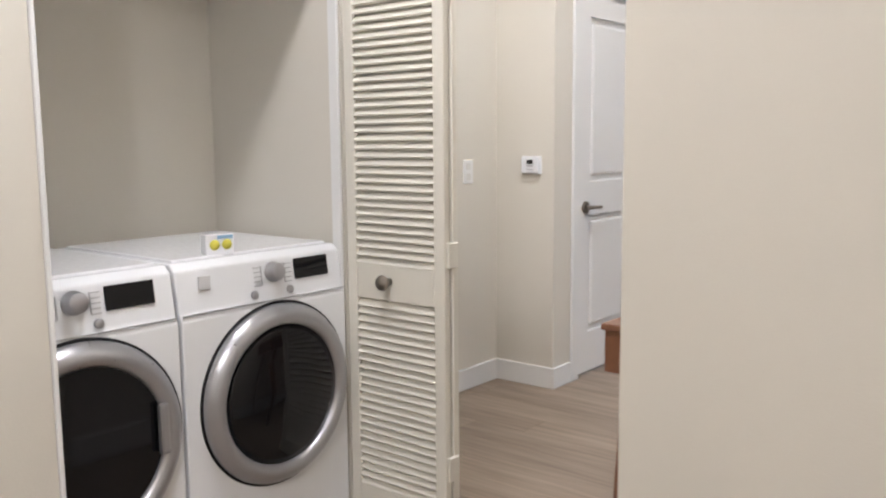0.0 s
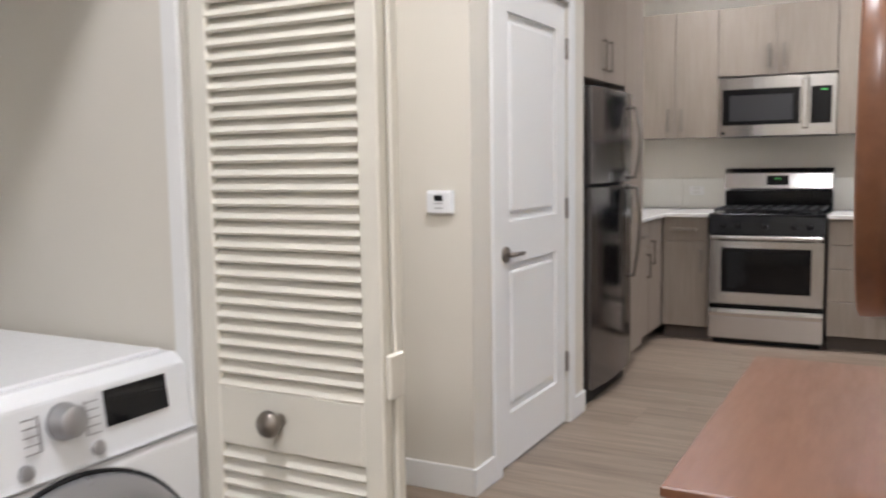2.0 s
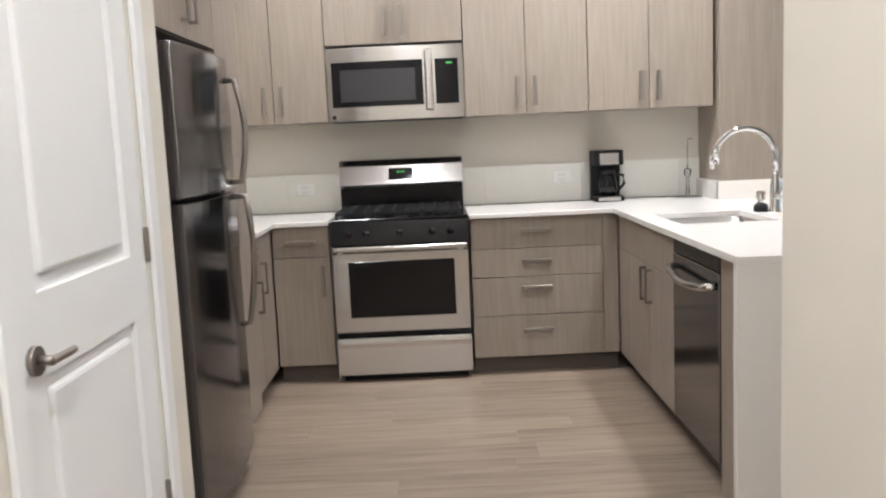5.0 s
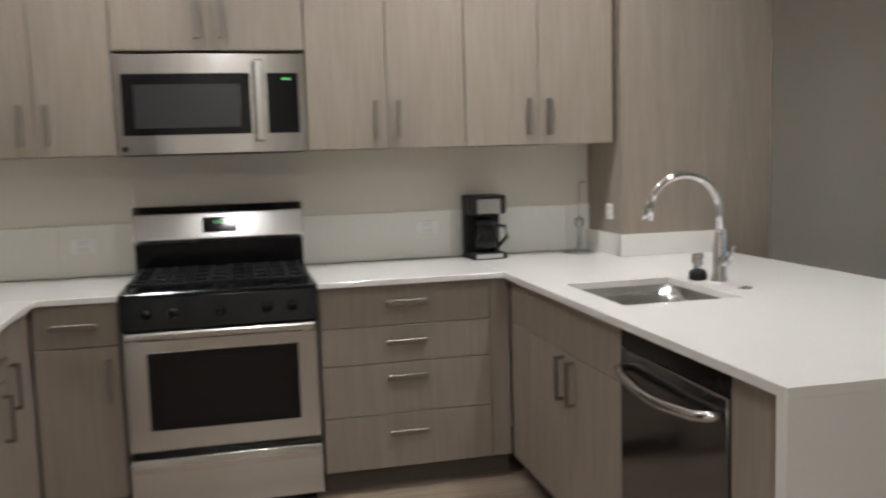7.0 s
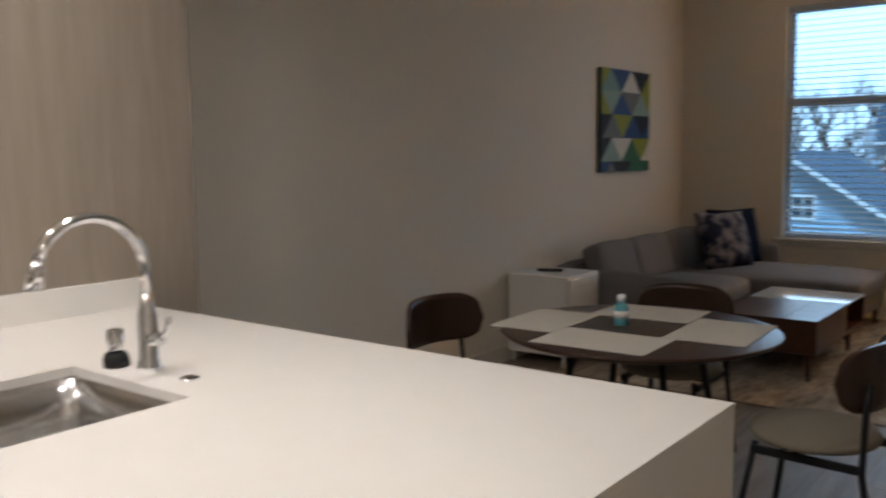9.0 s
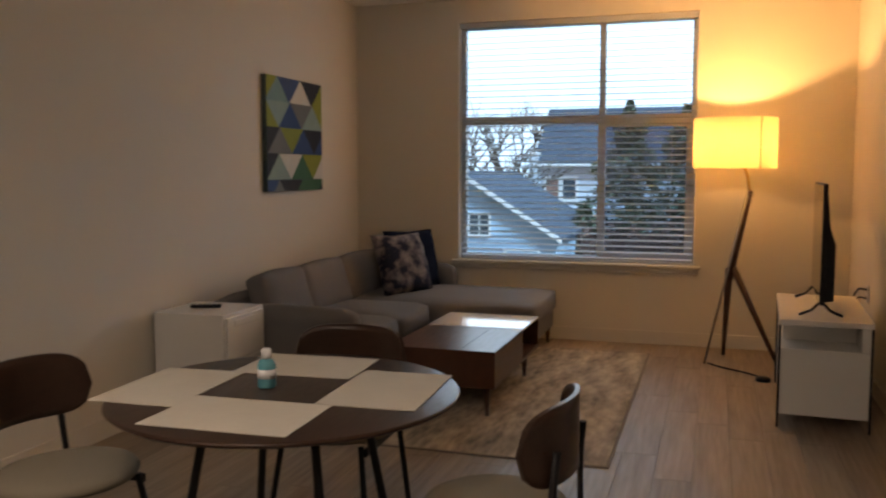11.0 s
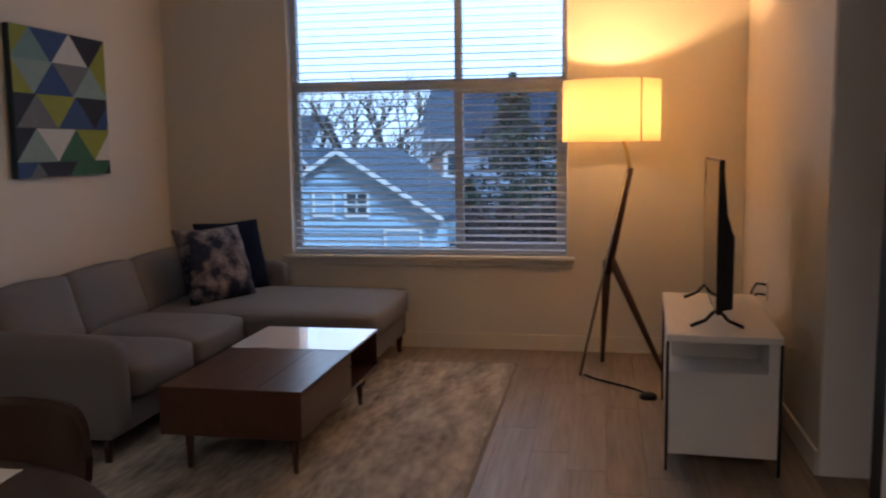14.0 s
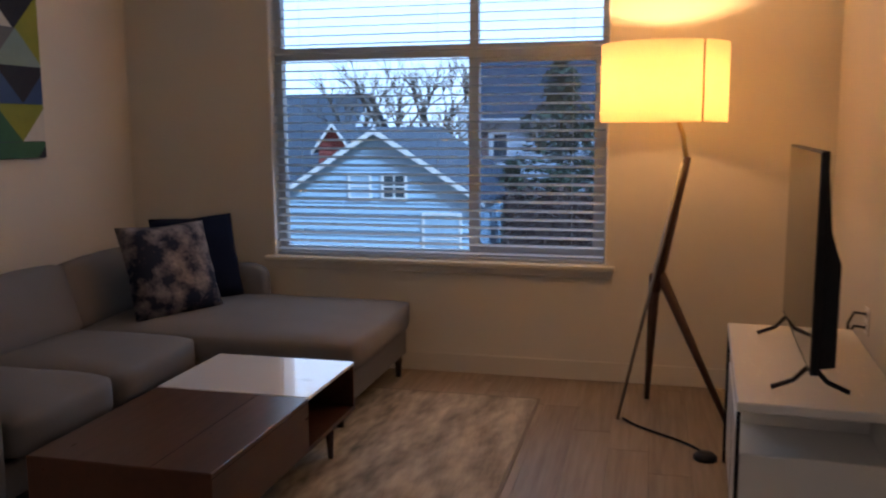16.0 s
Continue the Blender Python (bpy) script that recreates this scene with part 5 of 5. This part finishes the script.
sf = thing("sofa", 6.0, 7.2, 0, "grey fabric sectional sofa with chaise along the wall", "sofa")
SXa, SXb, SXc, SXd = 4.78, 4.95, 5.55, 6.22
bm = boxes(((4.80, 6.80, 0.13), (7.28, 7.80, 0.28), 0.02, 2), ((6.24, 5.98, 0.13), (7.27, 6.80, 0.28), 0.02, 2))
part("base", bm, SOFA, sf)
def pillowy(name, lo, hi, puff=0.03, r=0.06, rx=0, ry=0):
    bm = bmesh.new()
    c = Vector([(a + b) / 2 for a, b in zip(lo, hi)])
    cushion(bm, lo, hi, puff, r, Matrix.Translation(c) @ pose(0, 0, 0, rx, ry) @ Matrix.Translation(-c))
    return part(name, bm, SOFA, sf)
pillowy("seat_cushion", (SXb, 6.74, 0.275), (SXc, 7.55, 0.455), 0.02, 0.05)
pillowy("seat_cushion", (SXc, 6.74, 0.275), (SXd, 7.55, 0.455), 0.02, 0.05)
pillowy("chaise_cushion", (SXd, 5.95, 0.275), (7.29, 7.55, 0.46), 0.02, 0.05)
pillowy("arm", (SXa, 6.76, 0.13), (SXb, 7.78, 0.60), 0.015, 0.07)
pillowy("arm", (7.16, 6.85, 0.13), (7.32, 7.78, 0.64), 0.015, 0.07)
pillowy("back", (SXa + 0.02, 7.62, 0.13), (7.31, 7.81, 0.64), 0.01, 0.07)
for x0, x1 in ((SXb + 0.02, SXc), (SXc, SXd), (SXd, 7.15)):
    pillowy("back_cushion", (x0, 7.42, 0.42), (x1, 7.58, 0.775), 0.02, 0.03, rx=-17)
for x, y in ((4.86, 6.86), (4.86, 7.72), (7.22, 6.02), (7.22, 7.72), (6.30, 6.04)):
    part("leg", rod(bmesh.new(), (x, y, 0), (x, y, 0.135), 0.016, 0.024), DWOOD, sf)


def throw_pillow(label, material, x, y, z, rz, lean, s=0.46):
    o = thing("throw_pillow", x, y, z, label, "pillow", "pillows on the sofa", rz=rz)
    bm = bmesh.new()
    n = 14
    t = pose(0, 0, s * 0.47, lean, 0, 0)
    vs = {}
    for side in (-1, 1):
        for i in range(n + 1):
            for j in range(n + 1):
                u, v = -1 + 2 * i / n, -1 + 2 * j / n
                edge = i in (0, n) or j in (0, n)
                th = 0 if edge else 0.085 * ((1 - u ** 4) * (1 - v ** 4)) ** 0.6
                k = 1 - 0.06 * (1 - abs(u * v)) * max(abs(u), abs(v)) ** 3
                p = Vector((u * s / 2 * k, side * th, v * s / 2 * k))
                p += noise.noise_vector(p * 7) * (0 if edge else 0.012)
                if edge and side == 1:
                    vs[(1, i, j)] = vs[(-1, i, j)]
                else:
                    vs[(side, i, j)] = bm.verts.new(t @ p)
        for i in range(n):
            for j in range(n):
                q = [vs[(side, i, j)], vs[(side, i + 1, j)], vs[(side, i + 1, j + 1)], vs[(side, i, j + 1)]]
                bm.faces.new(q if side < 0 else q[::-1]).smooth = True
    bmesh.ops.recalc_face_normals(bm, faces=bm.faces)
    part("cover", bm, material, o, local=True)


throw_pillow("grey and navy blotch-printed throw pillow on the chaise", PRINT, 6.62, 7.12, 0.455, -30, -22, 0.52)
throw_pillow("dark navy throw pillow leaning behind the printed one", NAVY, 6.98, 7.16, 0.455, -34, -16, 0.52)

# canvas of coloured triangles
cv = thing("canvas_painting", 6.09, 7.82, 1.31, "canvas print of blue, green and white triangles", "painting")
AX0, AX1, AZ0, AZ1, AY = 5.63, 6.55, 1.305, 2.16, 7.80
part("canvas", boxes(((AX0, AY, AZ0), (AX1, YN - 0.001, AZ1), 0.003)), mat("canvas_side", (0.05, 0.09, 0.10), 0.8, vary=0.5, scale=6), cv)
COL = [mat("triangle_" + n, c, 0.75, vary=0.25, scale=9, grain=0.12, grain_scale=60, bump=0.1) for n, c in (("navy", (0.012, 0.016, 0.03)), ("blue", (0.02, 0.07, 0.20)), ("white", (0.62, 0.62, 0.58)), ("teal", (0.16, 0.30, 0.30)), ("lime", (0.26, 0.30, 0.04)), ("green", (0.03, 0.14, 0.07)), ("grey", (0.16, 0.17, 0.18)), ("aqua", (0.24, 0.36, 0.33)))]
# five rows of triangles: where the first one starts, and the colours of those pointing down and up
ROWS = [(0.18, "410", "324"), (-0.01, "764", "417"), (0.22, "040", "611"), (0.20, "024", "752"), (0.20, "105", "650")]
EDGES = [0.0, 0.215, 0.44, 0.67, 0.90, 1.0]
CW, HT, BASE = AX1 - AX0, AZ1 - AZ0, 0.41


def clip(poly, axis, lim, keep):
    out = []
    for i, p in enumerate(poly):
        q = poly[(i + 1) % len(poly)]
        a, b = keep * (p[axis] - lim) >= 0, keep * (q[axis] - lim) >= 0
        if a:
            out.append(p)
        if a != b:
            f = (lim - p[axis]) / (q[axis] - p[axis])
            out.append((p[0] + f * (q[0] - p[0]), p[1] + f * (q[1] - p[1])))
    return out


for r, (ph, downs, ups) in enumerate(ROWS):
    zt = AZ1 - HT * EDGES[r]
    zb = zt - HT * 0.225
    for k in range(3):
        a = AX0 + CW * (ph + BASE * (k - (0 if ph < 0 else 1)))
        u = AX0 + CW * (ph + BASE * (k - 0.5))
        w = CW * BASE
        for tri, c in (([(a, zt), (a + w, zt), (a + w / 2, zb)], downs[k]), ([(u, zb), (u + w, zb), (u + w / 2, zt)], ups[k])):
            for args in ((0, AX0 + 0.002, 1), (0, AX1 - 0.002, -1), (1, max(AZ0 + 0.002, AZ1 - HT * EDGES[r + 1]), 1), (1, AZ1 - 0.002, -1)):
                tri = clip(tri, *args) if tri else tri
            if len(tri) > 2:
                part("triangle", prism(bmesh.new(), tri, "y", AY - 0.0025, AY - 0.0005), COL[int(c)], cv)

# coffee table
cf = thing("coffee_table", 5.38, 6.2, 0, "walnut coffee table with white gloss lift top and tapered legs", "table")
KX0, KX1, KXm, KY0, KY1, KZ0, KZ1 = 4.74, 6.03, 5.50, 5.865, 6.525, 0.20, 0.42
bm = boxes(((KX0, KY0, KZ0), (KXm, KY1, KZ1 - 0.002), 0.003))
part("storage_box", bm, WALNUT, cf)
part("lid_seam", boxes(((KX0 + 0.004, KY0 - 0.001, KZ1 - 0.022), (KXm, KY0 + 0.001, KZ1 - 0.019))), BLACKM, cf)
part("lid_seam", boxes(((KX0 + 0.004, KY0 + 0.21, KZ1 - 0.003), (KXm - 0.004, KY0 + 0.213, KZ1 - 0.001))), BLACKM, cf)
bm = boxes(((KXm, KY0, KZ0), (KX1, KY1, KZ0 + 0.02)), ((KX1 - 0.02, KY0, KZ0 + 0.02), (KX1, KY1, KZ1 - 0.016)), ((KXm, KY1 - 0.02, KZ0 + 0.02), (KX1 - 0.02, KY1, KZ1 - 0.016)))
part("open_shelf", bm, WALNUT, cf)
part("white_top", boxes(((KXm + 0.003, KY0, KZ1 - 0.015), (KX1, KY1, KZ1), 0.002)), WGLASS, cf, "white gloss top half")
for x, lx in ((KX0 + 0.12, KX0 + 0.12), (KX1 - 0.12, KX1 - 0.12)):
    for y, ly in ((KY0 + 0.08, KY0 + 0.075), (KY1 - 0.08, KY1 - 0.075)):
        part("leg", rod(bmesh.new(), (lx, ly, 0.009), (x, y, KZ0), 0.012, 0.023), WALNUT, cf)

rugo = thing("area_rug", 5.56, 6.2, 0, "faded beige and grey patterned area rug", "rug")
bm = bmesh.new()
box(bm, (4.18, 5.16, 0.0005), (6.95, 7.25, 0.009), 0.003)
part("rug_field", bm, RUG, rugo)
part("binding", boxes(((4.165, 5.145, 0.0005), (4.18, 7.265, 0.007)), ((6.95, 5.145, 0.0005), (6.965, 7.265, 0.007)), ((4.18, 5.145, 0.0005), (6.95, 5.16, 0.007)), ((4.18, 7.25, 0.0005), (6.95, 7.265, 0.007))), mat("rug_binding", (0.2, 0.17, 0.14), 0.9), rugo)

# television stand and television
ts = thing("tv_stand", 5.7, 4.07, 0, "white lacquered television stand with dark metal corner legs", "tv stand")
QX0, QX1, QY0, QY1 = 5.15, 6.27, 3.82, 4.31
part("lower_box", boxes(((QX0 + 0.012, QY0 + 0.012, 0.075), (QX1 - 0.012, QY1 - 0.012, 0.455), 0.004)), LACQ, ts)
part("top", boxes(((QX0, QY0, 0.59), (QX1, QY1, 0.622), 0.004)), LACQ, ts)
part("niche_back", boxes(((QX0 + 0.008, QY0 + 0.015, 0.456), (QX1 - 0.008, QY0 + 0.06, 0.589))), LACQ, ts)
for x in (QX0 + 0.30, QX1 - 0.30):
    part("niche_end", boxes(((x, QY0 + 0.061, 0.456), (x + 0.01, QY1 - 0.03, 0.589))), LACQ, ts)
for x in (QX0 + 0.002, QX1 - 0.014):
    for y in (QY0 + 0.001, QY1 - 0.013):
        part("leg", boxes(((x, y, 0), (x + 0.012, y + 0.012, 0.59), 0.001)), BLACKM, ts)
part("drawer_gap", boxes(((5.705, QY1 - 0.0125, 0.08), (5.709, QY1 - 0.011, 0.45))), BLACKM, ts)
ts.matrix_basis = pose(5.7, 4.05, 0, 0, 0, -3)
tv = thing("television", 5.72, 4.065, 0.622, "black flat-screen television on two splayed feet", "television", rz=-3)
bm = bmesh.new()
box(bm, (-0.485, -0.012, 0.075), (0.485, 0.012, 0.76), 0.003)
part("panel", bm, BLACKM, tv, local=True)
part("screen", boxes(((-0.477, 0.0118, 0.09), (0.477, 0.0135, 0.752))), TVGLASS, tv, local=True)
bm = bmesh.new()
prism(bm, [(-0.012, 0.09), (-0.06, 0.10), (-0.062, 0.42), (-0.05, 0.45), (-0.03, 0.52), (-0.012, 0.72)], "x", -0.47, 0.47, 0.004)
part("back_cover", bm, BLACKM, tv, local=True)
for x in (-0.40, 0.36):
    bm = bmesh.new()
    tube(bm, [(x, -0.115, 0.007), (x, -0.05, 0.035), (x, -0.01, 0.08)], 0.008)
    tube(bm, [(x, 0.115, 0.007), (x, 0.05, 0.035), (x, 0.01, 0.08)], 0.008)
    part("foot", bm, BLACKM, tv, local=True)

# floor lamp
LX, LY = 6.85, 4.55
fl = thing("floor_lamp", LX, LY, 0, "walnut tripod floor lamp with lit cream drum shade", "floor lamp")
SHADE = bpy.data.materials.new("lamp_shade_fabric")
SHADE.use_nodes = True
N, L = SHADE.node_tree.nodes, SHADE.node_tree.links
df, tl, mx = N.new("ShaderNodeBsdfDiffuse"), N.new("ShaderNodeBsdfTranslucent"), N.new("ShaderNodeMixShader")
weave = N.new("ShaderNodeTexNoise")
weave.inputs["Scale"].default_value = 90
ramp = N.new("ShaderNodeMix")
ramp.data_type = "RGBA"
ramp.inputs[6].default_value, ramp.inputs[7].default_value = (0.86, 0.76, 0.58, 1), (0.72, 0.62, 0.46, 1)
L.new(weave.outputs[0], ramp.inputs[0])
L.new(ramp.outputs[2], df.inputs[0]), L.new(ramp.outputs[2], tl.inputs[0])
mx.inputs[0].default_value = 0.5
L.new(df.outputs[0], mx.inputs[1]), L.new(tl.outputs[0], mx.inputs[2])
L.new(mx.outputs[0], N["Material Output"].inputs[0])
bm = bmesh.new()
rim = [[bm.verts.new((LX + r * math.cos(k * math.pi / 32), LY + r * math.sin(k * math.pi / 32), z)) for k in range(64)] for r, z in ((0.298, 1.475), (0.30, 1.475), (0.30, 1.845), (0.298, 1.845))]
for i in range(4):
    for k in range(64):
        # open drum: outer and inner skin with narrow rims, no discs
        bm.faces.new((rim[i][k], rim[i][(k + 1) % 64], rim[(i + 1) % 4][(k + 1) % 64], rim[(i + 1) % 4][k])).smooth = i % 2 == 1
bmesh.ops.recalc_face_normals(bm, faces=bm.faces)
sh = part("shade", bm, SHADE, fl, "cream fabric drum shade, lit")
# added disc closing the drum below, dims its light: a third passes straight through
DIMDISC = bpy.data.materials.new("lamp_dimming_disc")
DIMDISC.use_nodes = True
N, L = DIMDISC.node_tree.nodes, DIMDISC.node_tree.links
clear, milky, mx = N.new("ShaderNodeBsdfTransparent"), N.new("ShaderNodeBsdfDiffuse"), N.new("ShaderNodeMixShader")
milky.inputs[0].default_value = (0.8, 0.72, 0.58, 1)
mx.inputs[0].default_value = 0.68
L.new(clear.outputs[0], mx.inputs[1]), L.new(milky.outputs[0], mx.inputs[2]), L.new(mx.outputs[0], N["Material Output"].inputs[0])
part("diffuser", rod(bmesh.new(), (LX, LY, 1.478), (LX, LY, 1.48), 0.297, seg=64), DIMDISC, sh, "added disc that dims the light below the shade")
part("shade_seam", boxes(((LX - 0.256, LY - 0.175, 1.475), (LX - 0.244, LY - 0.168, 1.845))), mat("shade_seam", (0.35, 0.25, 0.12), 0.8), sh)
bm = bmesh.new()
lathe(bm, [(0.010, 0), (0.018, 0.008), (0.018, 0.024), (0.006, 0.034)], pose(LX, LY - 0.02, 1.585), 20)
part("bulb", bm, mat("lit_bulb", (1.0, 0.75, 0.45), 0.4, vary=0, bump=0, emit=8), fl, "lit warm bulb")
TOP, JOINT = Vector((LX, 4.43, 1.31)), Vector((LX, 4.555, 0.70))
part("stem", tube(bmesh.new(), [TOP - Vector((0, 0, 0.04)), Vector((LX, 4.455, 1.42)), Vector((LX, 4.52, 1.60))], 0.012), mat("brass", (0.6, 0.42, 0.18), 0.3, 1.0, vary=0.05), fl)
part("mast", rod(bmesh.new(), JOINT - Vector((0, -0.012, 0.06)), TOP, 0.032, 0.02), WALNUT, fl)
part("leg", rod(bmesh.new(), (7.12, 4.59, 0), JOINT + Vector((0, 0.01, 0.02)), 0.014, 0.03), WALNUT, fl)
part("leg", rod(bmesh.new(), (6.80, 4.20, 0), JOINT + Vector((0, -0.01, 0.04)), 0.014, 0.028), WALNUT, fl)
part("leg", rod(bmesh.new(), (6.74, 4.73, 0), Vector((LX - 0.03, 4.45, 1.28)), 0.008, 0.008), NICKEL, fl, "thin brass-toned rod leg")
cord = []
for k in range(14):
    u = k / 13
    cord.append((6.74 - 0.42 * u, 4.70 - 0.40 * u + 0.02 * math.sin(7 * u), 0.007))
part("cord", tube(bmesh.new(), cord, 0.006, 8), BLACKM, fl)
bm = bmesh.new()
lathe(bm, [(0.05, 0.0), (0.052, 0.015), (0.035, 0.03), (0, 0.032)], pose(6.29, 4.33, 0), 20)
part("foot_switch", bm, BLACKM, fl)
lamp("bulb_lamp", "POINT", pose(LX, LY, 1.66), 50, WARM, 0.03)

# ---- floor planks ----
FLOOR = setting("floor", boxes(((-2.9, -1.5, -0.3), (XE, YN + 0.14, -0.009))), SUB, "grey-brown wood plank floor", "floor")
rng = random.Random(11)
PW, PL = 0.178, 1.22


def plank_mesh(x0, x1):
    bm = bmesh.new()
    box(bm, (x0 + 0.0004, 0.0004, -0.009), (x1 - 0.0004, PW - 0.0004, 0.0), 0.0012)
    me = bpy.data.meshes.new("plank")
    bm.to_mesh(me)
    bm.free()
    me.materials.append(PLANK)
    return me


FULL = plank_mesh(0, PL)
row, count, rest = 0, 0, bmesh.new()
y = -1.48
while y < YN:
    x = -2.88 - rng.uniform(0, PL)
    while x < XE - 0.02:
        a, b = max(x, -2.64 if y > 5 else (-2.4 if y > 0.4 else -1.75)), min(x + PL, XE - 0.002)
        inside = (b > -2.4 and a < -0.4 and 1.6 < y < 7.2) or (a > -0.9 and y > 3.6)
        hidden = (a > -0.3 and 1.75 < y < 2.0) or (a > 1.4 and y < 2.0) or (-0.3 < a and b < 3.8 and 2.0 <= y < 3.4) or (b > 7 and y < 3.2) or (y > 7.3 and b < 0.5)
        if not hidden and b - a > 0.05:
            if inside and count < 300:
                o = new("plank", FULL if b - a > PL - 1e-4 else plank_mesh(0, b - a))
                o.matrix_basis = Matrix.Translation((a, y, 0))
                o.parent = FLOOR
                count += 1
            else:
                box(rest, (a + 0.0004, y + 0.0004, -0.009), (b - 0.0004, y + PW - 0.0004, 0.0))
        x += PL
    y += PW
tagged(part("planks", rest, PLANK, FLOOR), kind="stuff")
